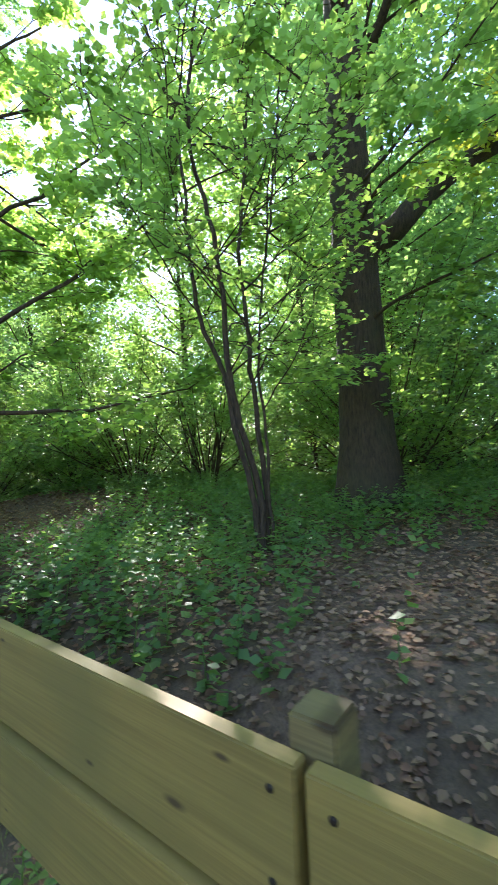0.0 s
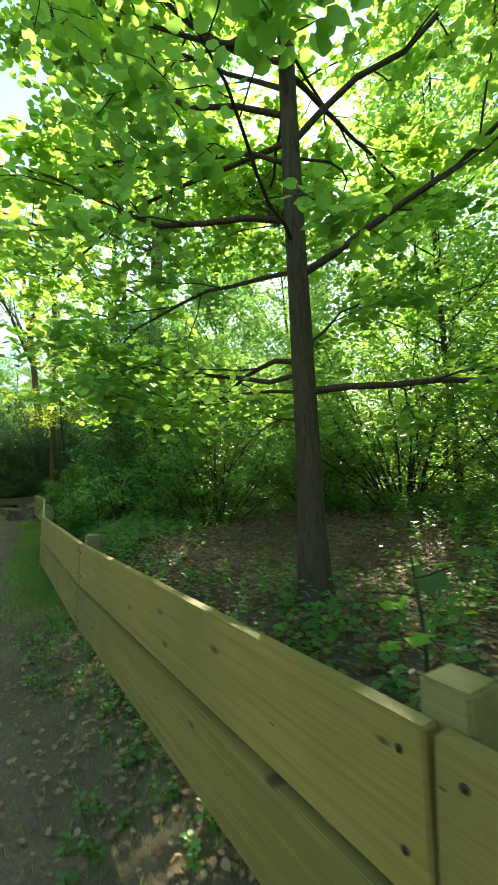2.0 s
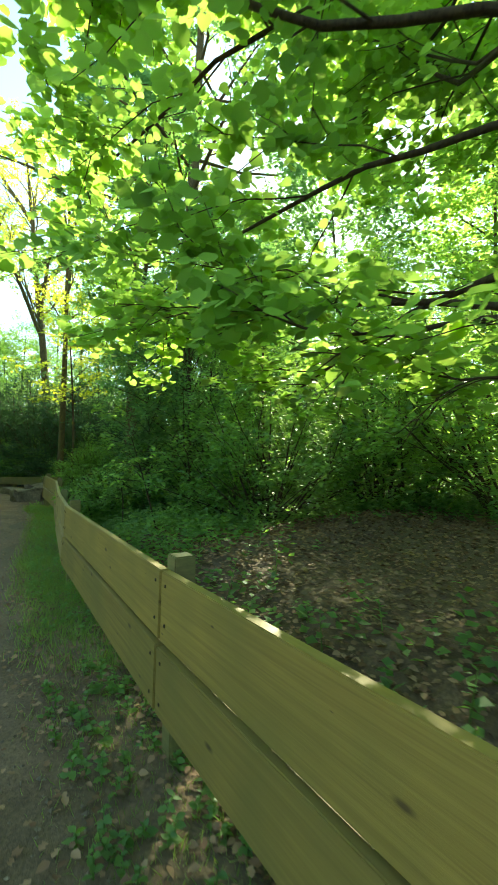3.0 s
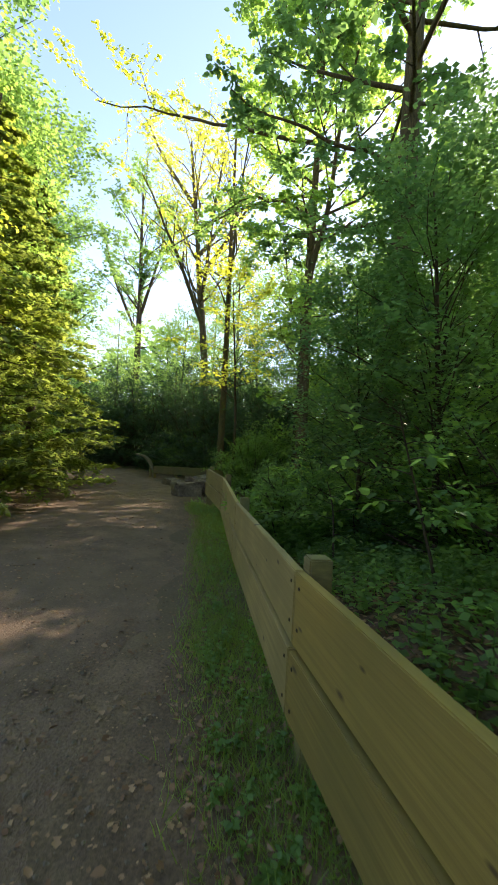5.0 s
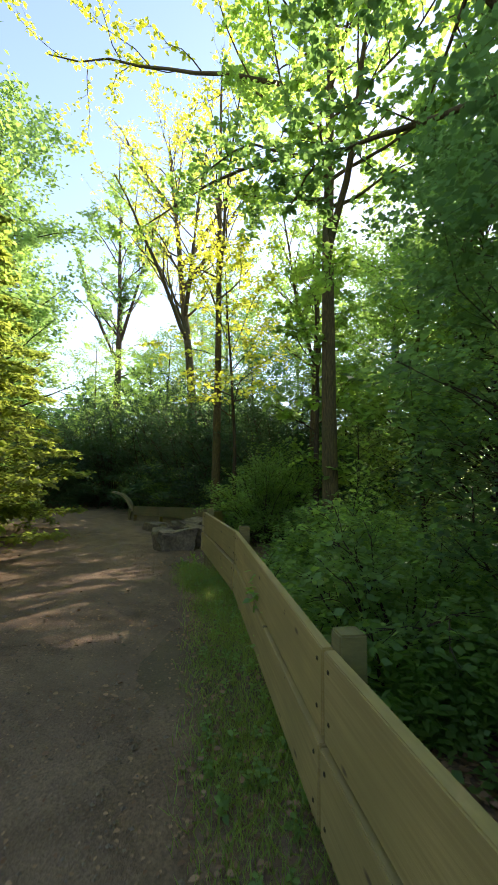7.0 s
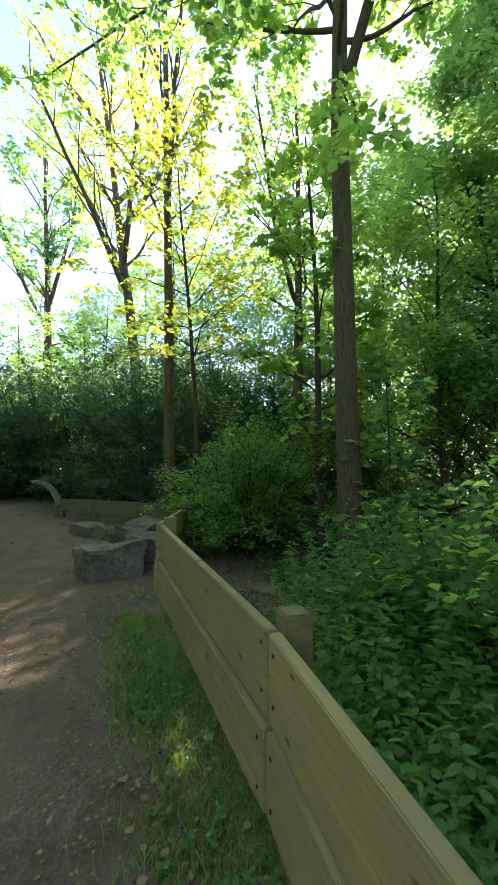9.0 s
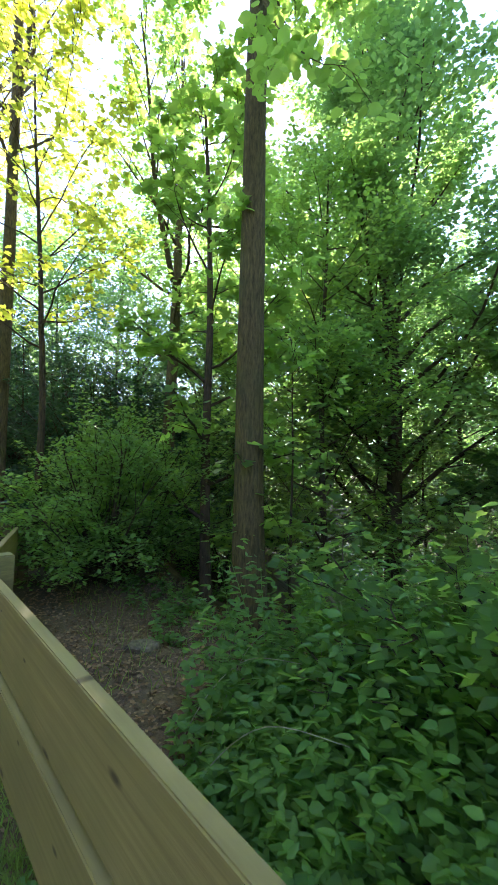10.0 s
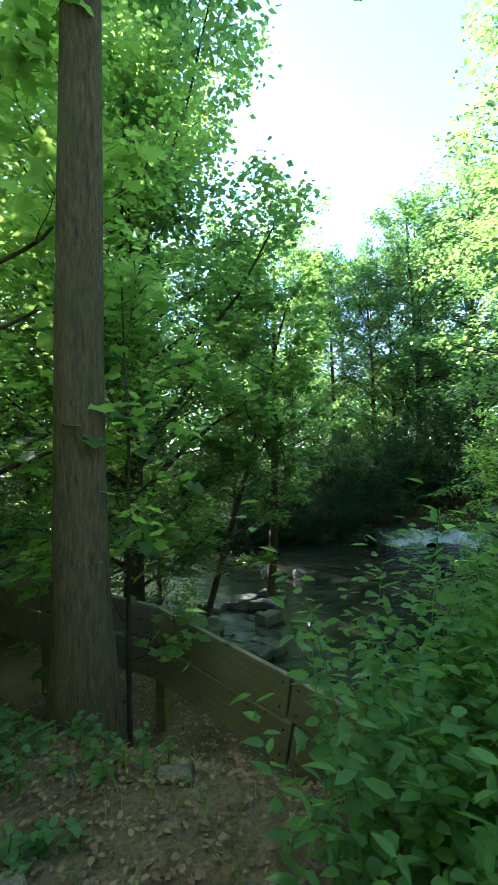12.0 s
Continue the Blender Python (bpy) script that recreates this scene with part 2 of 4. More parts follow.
def ground_z(x, y):
    x, y = np.asarray(x, float), np.asarray(y, float)
    s = beyond(x, y)
    rise = smooth(-12.5, -9.0, x)
    wood = rise * (0.42 * smooth(0.15, 1.1, s) + 0.2 * smooth(1.5, 3.5, s)) - (0.25 + 0.62 * rise) * smooth(6, 10, s) - 2.3 * smooth(11.5, 14, s)
    bank = -0.75 * smooth(1.4, 2.8, s) - 1.9 * smooth(3.6, 6.2, s)
    w = smooth(-12.6, -15.6, x)
    z = wood * (1 - w) + bank * w
    z = z + 2.9 * smooth(17.0, 20.5, s) + 3.0 * smooth(24, 60, s)       # far bank
    z = z + 0.025 * ripple(x, y, 1.1, 0.7) * smooth(0.2, 1.2, s) + 0.05 * ripple(x, y, 0.35, 2.0) * smooth(1.0, 4.0, s)
    z = z + 0.006 * ripple(x, y, 2.3, 1.7) + 0.1 * smooth(3.4, 5.5, -s) + 0.3 * smooth(8, 30, -s)
    return z


def uneven(lo, hi, a, b, step, growth=1.25):
    """Grid lines: even between a and b, ever wider outside."""
    mid = list(np.arange(a, b + 1e-6, step))
    up, d = [], step
    while (up[-1] if up else b) < hi:
        d *= growth
        up.append((up[-1] if up else b) + d)
    dn, d = [], step
    while (dn[-1] if dn else a) > lo:
        d *= growth
        dn.append((dn[-1] if dn else a) - d)
    return np.array(dn[::-1] + mid + up)


def build_ground():
    xs, ys = uneven(-900, 900, -24, 3, 0.11), uneven(-900, 900, -8, 8, 0.11)
    gx, gy = np.meshgrid(xs, ys)
    gz = ground_z(gx, gy)
    v = np.stack([gx.ravel(), gy.ravel(), gz.ravel()], 1)
    nx, ny = len(xs), len(ys)
    i = (np.arange(ny - 1)[:, None] * nx + np.arange(nx - 1)[None, :]).ravel()
    me = quads_mesh("ground", v, np.stack([i, i + 1, i + 1 + nx, i + nx], 1), SOIL)
    me.polygons.foreach_set("use_smooth", [True] * len(me.polygons))
    tagged(new("ground", me), "dark woodland soil sloping to a stream", "ground", kind="structure")


TRAIL_MID = [(14, 6.3), (6, 2.9), (1.0, 0.7), (-2.0, -0.75), (-5.0, -2.05), (-8.0, -3.0), (-11.0, -3.7), (-14.0, -4.4), (-17.0, -5.6), (-20.5, -7.2),
             (-25.0, -9.2), (-30.0, -12.0), (-36.0, -17.0), (-44.0, -25.0)]


def spline(points, step):
    p = np.array(points, float)
    out = []
    for k in range(len(p) - 1):
        a, b, c, d = p[max(k - 1, 0)], p[k], p[k + 1], p[min(k + 2, len(p) - 1)]
        n = max(2, int(np.linalg.norm(c - b) / step))
        for u in np.arange(n) / n:
            out.append(0.5 * ((2 * b) + (-a + c) * u + (2 * a - 5 * b + 4 * c - d) * u * u + (-a + 3 * b - 3 * c + d) * u ** 3))
    out.append(p[-1])
    return np.array(out)


def build_trail():
    mid = spline(TRAIL_MID, 0.12)
    t = np.gradient(mid, axis=0)
    t /= np.linalg.norm(t, axis=1)[:, None]
    nrm = np.stack([-t[:, 1], t[:, 0]], 1)
    rng = np.random.default_rng(5)
    k = np.arange(len(mid))
    across = np.linspace(-1, 1, 19)
    half = 1.28 + 0.55 * smooth(-15.0, -17.5, mid[:, 0]) * smooth(-21.5, -19.0, mid[:, 0])
    wl = half * 1.05 + 0.09 * np.sin(k * 0.21) + 0.06 * np.sin(k * 0.63 + 1) + rng.normal(0, 0.03, len(k))
    wr = half * 1.0 + 0.08 * np.sin(k * 0.17 + 2) + 0.06 * np.sin(k * 0.55) + rng.normal(0, 0.03, len(k))
    off = np.where(across[None, :] < 0, across[None, :] * wl[:, None], across[None, :] * wr[:, None])
    x = mid[:, :1] + nrm[:, :1] * off
    y = mid[:, 1:] + nrm[:, 1:] * off
    z = ground_z(x, y) + 0.016 * (1 - np.abs(across[None, :]) ** 6) - 0.004
    v = np.stack([x.ravel(), y.ravel(), z.ravel()], 1)
    n, w = len(mid), len(across)
    i = (np.arange(n - 1)[:, None] * w + np.arange(w - 1)[None, :]).ravel()
    me = quads_mesh("path", v, np.stack([i, i + 1, i + 1 + w, i + w], 1), TRAIL)
    me.polygons.foreach_set("use_smooth", [True] * len(me.polygons))
    tagged(new("path", me), "trodden grey-brown earth footpath with fine gravel", "path", kind="structure")


build_ground()
build_trail()


def sheet(name, x0, x1, y0, y1, z, mat, label):
    tagged(new(name, mesh_of(name, [(x0, y0, z), (x1, y0, z), (x1, y1, z), (x0, y1, z)], [(0, 1, 2, 3)], mat)), label, "water", kind="structure")


sheet("water", -70, 60, 0.0, 45, -2.0, WATER, "dark rippled stream flowing over stones")


# ---- fences ----
def board(parent, a, b, h, thick, mat, name="board"):
    """A plank from a to b (its upper edge), h deep, its face towards the walker."""
    a, b = Vector(a), Vector(b)
    d = b - a
    ln = d.length
    bm = box(ln - 0.016, thick, h, 0.004, (ln / 2, 0, -h / 2))
    yaw, up = math.atan2(d.y, d.x), math.asin(d.z / ln)
    ob = part(name, bm, mat, parent)
    ob.matrix_basis = Matrix.Translation(a) @ Matrix.Rotation(yaw, 4, "Z") @ Matrix.Rotation(-up, 4, "Y")
    return ob


def bolts(parent, x, z, side):
    for dz in (-0.05, -0.2):
        bm = bmesh.new()
        bmesh.ops.create_uvsphere(bm, u_segments=10, v_segments=6, radius=0.0075)
        for v in bm.verts:
            v.co = Vector((v.co.x + x, v.co.y * 0.5 + side, v.co.z + z + dz))
        part("bolt", bm, BOLT, parent)


def fence_run(points, boards, mat, post_mat, label, post_side=1.0, deep=(0.272, 0.25), gap=0.018, rise=0.055, proud=()):
    """Posts with two planks a bay; points give the planks' upper edge at each post."""
    root = new("fence")
    tagged(root, label, "fence")
    for k, (x, y, z) in enumerate(points):
        nx, ny, _ = points[min(k + 1, len(points) - 1)]
        px, py, _ = points[max(k - 1, 0)]
        yaw = math.atan2(ny - py, nx - px)
        side = Vector((math.sin(yaw), -math.cos(yaw), 0)) * post_side        # away from the walker
        foot = float(ground_z(x, y)) - 0.25
        hgt = z + rise - foot
        bm = box(0.09, 0.09, hgt, 0.006)
        ob = part("post", bm, post_mat, root)
        ob.matrix_basis = Matrix.Translation(Vector((x, y, foot + hgt / 2)) + side * (0.068)) @ Matrix.Rotation(yaw, 4, "Z")
    for bay, (p, q) in enumerate(zip(points, points[1:])):
        a, b = Vector(p), Vector(q)
        d = (b - a).normalized()
        side = Vector((d.y, -d.x, 0)) * post_side
        for n in range(boards):
            drop = Vector((0, 0, -n * (deep[0] + gap)))
            push = side * (-n * (0.018 if bay in proud else 0.012))
            # Past x = -8 the paler light on the bays is in the board colour.
            ob = board(root, a + drop + push, b + drop + push, deep[n], 0.04, WOOD_PALE_LIGHT if a.x < -8 and mat is WOOD else mat)
            face = 0.021
            for end in (0.055, (b - a).length - 0.055):
                bolts(ob, end, 0.0, face if post_side > 0 else -face)
    return root


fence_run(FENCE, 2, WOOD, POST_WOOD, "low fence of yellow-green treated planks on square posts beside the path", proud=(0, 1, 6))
fence_run([(-16.17, -3.235, 0.785), (-19.05, -3.42, 0.63)], 2, WOOD_PALE_LIGHT, POST_WOOD, "short return of a low plank fence behind cut stones", rise=-0.03)
fence_run([(-19.12, -3.46, 0.62), (-20.2, -4.4, 0.62), (-21.8, -5.75, 0.54), (-23.35, -7.1, 0.46)], 1, WOOD_MOSSY_SHADED, POST_WOOD, "mossy single-plank barrier along the path beyond the stones, darkened for deep shade", rise=-0.02)
fence_run([(-15.5, -1.05, -0.24), (-16.62, -0.69, -0.06), (-17.75, -0.47, 0.16), (-18.9, -0.5, 0.25), (-20.6, -0.2, 0.2)], 2, WOOD_OLD, POST_WOOD, "grey weathered plank fence bending along the bank above the stream", rise=-0.03, deep=(0.25, 0.25))


def bent_plank():
    """The curved plank that ends the barrier."""
    line = spline([(-23.32, -7.1, 0.3), (-23.4, -7.25, 0.56), (-23.5, -7.42, 0.72), (-23.62, -7.66, 0.84), (-23.78, -7.98, 0.88)], 0.04)
    w, h = 0.09, 0.03
    across = Vector((0.96, -0.28, 0)).normalized()
    verts, faces = [], []
    for k, p in enumerate(line):
        t = line[min(k + 1, len(line) - 1)] - line[max(k - 1, 0)]
        up = Vector(t).cross(across).normalized()
        for a, b in ((-w, -h), (w, -h), (w, h), (-w, h)):
            verts.append(Vector(p) + across * a + up * b)
    for k in range(len(line) - 1):
        i = k * 4
        faces += [(i + j, i + (j + 1) % 4, i + 4 + (j + 1) % 4, i + 4 + j) for j in range(4)]
    faces += [(3, 2, 1, 0), tuple(len(verts) - 4 + j for j in range(4))]
    ob = new("handrail")
    put("rail", mesh_of("rail", verts, faces, WOOD_OLD), ob)
    for x, y, top in ((-23.44, -7.24, 0.5),):
        foot = float(ground_z(x, y)) - 0.2
        bm = box(0.08, 0.08, top - foot, 0.005, (x, y, (top + foot) / 2))
        part("post", bm, POST_WOOD, ob)
    tagged(ob, "pale curved plank rail ending the barrier beside the path", "handrail")


bent_plank()

# ---- stones ----
def stone(name, x, y, sx, sy, sz, yaw, seed, mat, label, sink=0.05, rough=0.05):
    """A rough-cut block: a bevelled box whose faces are knocked about."""
    bm = bmesh.new()
    bmesh.ops.create_cube(bm, size=1)
    bmesh.ops.subdivide_edges(bm, edges=bm.edges[:], cuts=7, use_grid_fill=True)
    for v in bm.verts:
        c = v.co.copy()
        c.x *= 1 - 0.12 * (c.z + 0.5) * (1 + math.sin(seed))
        p = Vector((c.x * sx, c.y * sy, c.z * sz))
        k = Vector((seed * 7.3, seed * 2.1, 0))
        p += noise.noise_vector(p * 2.2 + k) * rough * 1.6 + noise.noise_vector(p * 7 + k) * rough * 0.5
        v.co = p
    bmesh.ops.bevel(bm, geom=[e for e in bm.edges if e.calc_face_angle(0) > 0.9], offset=0.012, segments=1, affect="EDGES")
    me = bpy.data.meshes.new(name)
    bm.to_mesh(me)
    bm.free()
    me.materials.append(mat)
    ob = new(name, me)
    ob.matrix_basis = pose(x, y, float(ground_z(x, y)) + sz / 2 - sink, 0, 0, yaw)
    return tagged(ob, label, "stone")


stone("boulder", -17.72, -4.12, 0.64, 0.7, 0.4, 32, 1.0, ROCK, "flat-topped brown-grey cut stone block beside the footpath", 0.05, 0.075)
stone("boulder", -18.22, -3.78, 0.62, 0.5, 0.44, 8, 2.0, ROCK, "flat-topped brown-grey stone block tucked against the plank fence", 0.05, 0.07)
stone("boulder", -19.0, -4.02, 0.9, 0.62, 0.5, -22, 3.0, ROCK, "broad flat stone slab in front of the barrier", 0.05, 0.07)
stone("boulder", -20.3, -5.15, 1.5, 0.4, 0.26, 40, 4.0, ROCK, "long low stone slab below the barrier", 0.05, 0.05)


stone("stone", -16.78, -1.66, 0.15, 0.08, 0.06, 25, 5.0, ROCK, "small brown stone on the worn slope", 0.02, 0.02)
stone("stone", -16.95, -2.35, 0.24, 0.18, 0.1, 60, 6.0, ROCK, "half-buried grey stone in the worn earth", 0.06, 0.02)
_g = random.Random(9)
for k in range(16):
    x, y = _g.uniform(-22.5, -18.2), _g.uniform(3.2, 9.0)
    ob = stone("stone", x, y, _g.uniform(0.3, 0.8), _g.uniform(0.25, 0.6), _g.uniform(0.25, 0.45), _g.uniform(0, 180), 10.0 + k, STREAM_STONE, "dark wet stone lying in the stream", 0.1, 0.06)
    ob.location.z = max(ob.location.z, -2.03)
    ob["group"] = "stones in the stream"


def rapids():
    """White water where the stream drops over a ledge."""
    g = np.random.default_rng(3)
    xs, ys = np.linspace(-20.4, -12.0, 200), np.linspace(14.2, 15.8, 26)
    gx, gy = np.meshgrid(xs, ys)
    u = (gy - 14.2) / 1.6
    ends = smooth(-20.4, -19.5, gx) * smooth(-12.0, -13.4, gx)
    gz = -2.2 + (0.2 + 0.34 * smooth(0.1, 0.9, u)) * ends + 0.1 * ripple(gx, gy, 3.3, 1.0) + g.normal(0, 0.025, gx.shape)
    v = np.stack([gx.ravel(), gy.ravel() + 0.5 * np.sin(gx.ravel() * 1.9) + 0.2 * np.sin(gx.ravel() * 5.1), gz.ravel()], 1)
    i = (np.arange(25)[:, None] * 200 + np.arange(199)[None, :]).ravel()
    me = quads_mesh("rapids", v, np.stack([i, i + 1, i + 201, i + 200], 1), FOAM)
    tagged(new("rapids", me), "white water tumbling over a low ledge", "water", kind="structure")


rapids()


# ---- leaves and wood in bulk ----
OVATE = np.array([(0, 0, 0), (0.28, -0.33, 0.07), (0.66, -0.27, 0.05), (1, 0, -0.06), (0.66, 0.27, 0.05), (0.28, 0.33, 0.07)])
OVATE_Q = [(0, 1, 2, 3), (0, 3, 4, 5)]
LANCE = OVATE * np.array([1, 0.55, 1])
ROUND = np.array([(0.06, 0, 0), (-0.02, -0.27, 0.03), (0.3, -0.46, 0.05), (0.68, -0.38, 0.03), (1, 0, -0.07), (0.68, 0.38, 0.03), (0.3, 0.46, 0.05), (-0.02, 0.27, 0.03)])
ROUND_Q = [(0, 1, 2, 3), (0, 3, 4, 4), (0, 4, 5, 6), (0, 6, 7, 7)]
LOBED = np.array([(0, 0, 0), (0.1, -0.42, 0.04), (0.34, -0.2, 0.02), (0.62, -0.44, 0.03), (1, 0, -0.08), (0.62, 0.44, 0.03), (0.34, 0.2, 0.02), (0.1, 0.42, 0.04)])
LOBED_Q = [(0, 1, 2, 4), (2, 3, 4, 4), (0, 4, 6, 7), (4, 5, 6, 6)]
RHOMB = np.array([(0, 0, 0), (0.42, -0.36, 0.05), (1, 0, -0.04), (0.42, 0.36, 0.05)])
RHOMB_Q = [(0, 1, 2, 3)]
BLADE = np.array([(0, -0.03, 0), (0, 0.03, 0), (0.55, 0.022, 0.0), (0.55, -0.022, 0.0), (1, 0.003, -0.16), (1, -0.003, -0.16)])
BLADE_Q = [(0, 1, 2, 3), (3, 2, 4, 5)]
SHAPES = {"ovate": (OVATE, OVATE_Q), "lance": (LANCE, OVATE_Q), "round": (ROUND, ROUND_Q), "lobed": (LOBED, LOBED_Q), "rhomb": (RHOMB, RHOMB_Q), "blade": (BLADE, BLADE_Q)}


def unit(v):
    return v / np.maximum(np.linalg.norm(v, axis=1)[:, None], 1e-9)


def leaf_mesh(name, places, ways, normals, sizes, shape, mat):
    """One mesh of many leaves: where each starts, where it points, its upper side and its length."""
    tmpl, qs = SHAPES[shape]
    ways = unit(ways)
    side = unit(np.cross(normals, ways))
    up = np.cross(ways, side)
    s = sizes[:, None, None]
    v = places[:, None, :] + s * (tmpl[None, :, :1] * ways[:, None, :] + tmpl[None, :, 1:2] * side[:, None, :] + tmpl[None, :, 2:] * up[:, None, :])
    nv = len(tmpl)
    me = bpy.data.meshes.new(name)
    me.vertices.add(len(places) * nv)
    me.vertices.foreach_set("co", v.astype(np.float32).ravel())
    flat, starts, at = [], [], 0
    for q in qs:
        q = q[:3] if len(set(q)) == 3 else q
        flat.append(q)
    per = sum(len(q) for q in flat)
    pattern = np.concatenate([np.array(q) for q in flat])
    first = np.cumsum([0] + [len(q) for q in flat[:-1]])
    n = len(places)
    loops = (pattern[None, :] + (np.arange(n) * nv)[:, None]).ravel()
    me.loops.add(n * per)
    me.loops.foreach_set("vertex_index", loops.astype(np.int32))
    me.polygons.add(n * len(flat))
    me.polygons.foreach_set("loop_start", (first[None, :] + (np.arange(n) * per)[:, None]).ravel().astype(np.int32))
    me.materials.append(mat)
    me.update(calc_edges=True)
    return me


def loose_ways(rng, n, tilt, droop=0.15):
    """Random headings with an upper side that strays by tilt (radians)."""
    a = rng.uniform(0, 2 * math.pi, n)
    ways = np.stack([np.cos(a), np.sin(a), rng.normal(-droop, 0.3, n)], 1)
    nrm = np.stack([rng.normal(0, tilt, n), rng.normal(0, tilt, n), np.ones(n)], 1)
    return unit(ways), unit(nrm)


class Wood:
    """Gathers tapered tubes into one mesh."""

    def __init__(self):
        self.v, self.q, self.n = [], [], 0

    def tube(self, pts, radii, sides=6):
        pts = np.asarray(pts, float)
        t = unit(np.gradient(pts, axis=0))
        ref = np.where(np.abs(t[:, 2:3]) > 0.9, np.array([[1.0, 0, 0]]), np.array([[0, 0, 1.0]]))
        u = unit(np.cross(t, ref))
        w = np.cross(t, u)
        ang = np.arange(sides) * 2 * math.pi / sides
        ring = pts[:, None, :] + np.asarray(radii)[:, None, None] * (np.cos(ang)[None, :, None] * u[:, None, :] + np.sin(ang)[None, :, None] * w[:, None, :])
        m = len(pts)
        i = np.arange(m - 1)[:, None] * sides
        j = np.arange(sides)[None, :]
        k = (j + 1) % sides
        self.q.append((np.stack([i + j, i + k, i + sides + k, i + sides + j], -1).reshape(-1, 4)) + self.n)
        self.v.append(ring.reshape(-1, 3))
        self.n += m * sides

    def mesh(self, name, mat):
        me = quads_mesh(name, np.concatenate(self.v), np.concatenate(self.q), mat)
        me.polygons.foreach_set("use_smooth", [True] * len(me.polygons))
        return me


def wander(rng, start, way, length, steps, wobble, lift=0.0):
    """A bending line: wobble strays it, lift bends it up (minus: down)."""
    p, d = np.array(start, float), np.array(way, float)
    d /= np.linalg.norm(d)
    out = [p.copy()]
    for _ in range(steps):
        d = d + rng.normal(0, wobble, 3) + np.array([0, 0, lift])
        d /= np.linalg.norm(d)
        p = p + d * length / steps
        out.append(p.copy())
    return np.array(out)


def along(pts, u):
    f = u * (len(pts) - 1)
    k = min(int(f), len(pts) - 2)
    return pts[k] + (pts[k + 1] - pts[k]) * (f - k), pts[k + 1] - pts[k]


def limb(rng, wood, twigs, start, way, length, r, wobble=0.12, lift=0.03, sub=6, sides=6, spread=0.9, twig_len=0.4, flat=0.5, subsub=3, cheap=False):
    """A limb with side shoots; twigs collects the lines that bear leaves."""
    pts = wander(rng, start, way, length, 9, wobble, lift)
    wood.tube(pts[::3] if cheap else pts, np.linspace(r, r * 0.22, 4 if cheap else len(pts)), 4 if cheap else sides)
    twigs.append(pts[6:])
    for k in range(sub):
        u = 0.22 + 0.75 * (k + rng.uniform(0, 0.8)) / sub
        p, d = along(pts, min(u, 0.98))
        d = d / np.linalg.norm(d)
        sidew = np.cross(d, (0, 0, 1)) * (1 if k % 2 else -1)
        w = d * rng.uniform(0.5, 1.0) + sidew * spread * rng.uniform(0.6, 1.2) + np.array([0, 0, rng.normal(0.05, 0.35 * (1 - flat))])
        ln = length * twig_len * (1.15 - u * 0.6) * rng.uniform(0.7, 1.25)
        q = wander(rng, p, w, ln, 5, wobble * 1.3, lift * 0.5 - 0.02)
        thick = max(r * 0.38 * (1.1 - u * 0.7), 0.004)
        if cheap:
            wood.tube(q[[0, 2, 5]], (thick, thick * 0.6, 0.002), 3)
        else:
            wood.tube(q, np.linspace(thick, 0.002, len(q)), 4)
        twigs.append(q[1:])
        for _ in range(subsub):
            a, e = along(q, rng.uniform(0.3, 0.95))
            e = e / max(np.linalg.norm(e), 1e-6)
            w2 = e + np.cross(e, (0, 0, 1)) * rng.choice([-1, 1]) * rng.uniform(0.5, 1.1) + np.array([0, 0, rng.normal(-0.05, 0.2)])
            z = wander(rng, a, w2, ln * rng.uniform(0.3, 0.6), 3, wobble, -0.03)
            if not cheap:
                wood.tube(z, np.linspace(0.0035, 0.0015, len(z)), 3)
            twigs.append(z)
    return pts


def leaves_on(rng, twigs, n, size, shape, mat, name="crown", stray=0.05, tilt=0.45, droop=0.2, spread=0.35):
    """Leaves along the twigs, longer twigs bearing more."""
    ln = np.array([np.linalg.norm(t[-1] - t[0]) + 0.02 for t in twigs])
    pick = rng.choice(len(twigs), n, p=ln / ln.sum())
    u = rng.uniform(0, 1, n) ** 0.8
    ends = np.array([(t[0], t[len(t) // 2], t[-1]) for t in twigs])
    e = ends[pick]
    a, b = np.where(u[:, None] < 0.5, e[:, 0], e[:, 1]), np.where(u[:, None] < 0.5, e[:, 1], e[:, 2])
    f = (u * 2 % 1)[:, None]
    p = a + (b - a) * f + rng.normal(0, stray, (n, 3)) * np.array([1, 1, 0.7])
    ways, nrm = loose_ways(rng, n, tilt, droop)
    return leaf_mesh(name, p, ways, nrm, size * rng.uniform(1 - spread, 1 + spread, n), shape, mat)


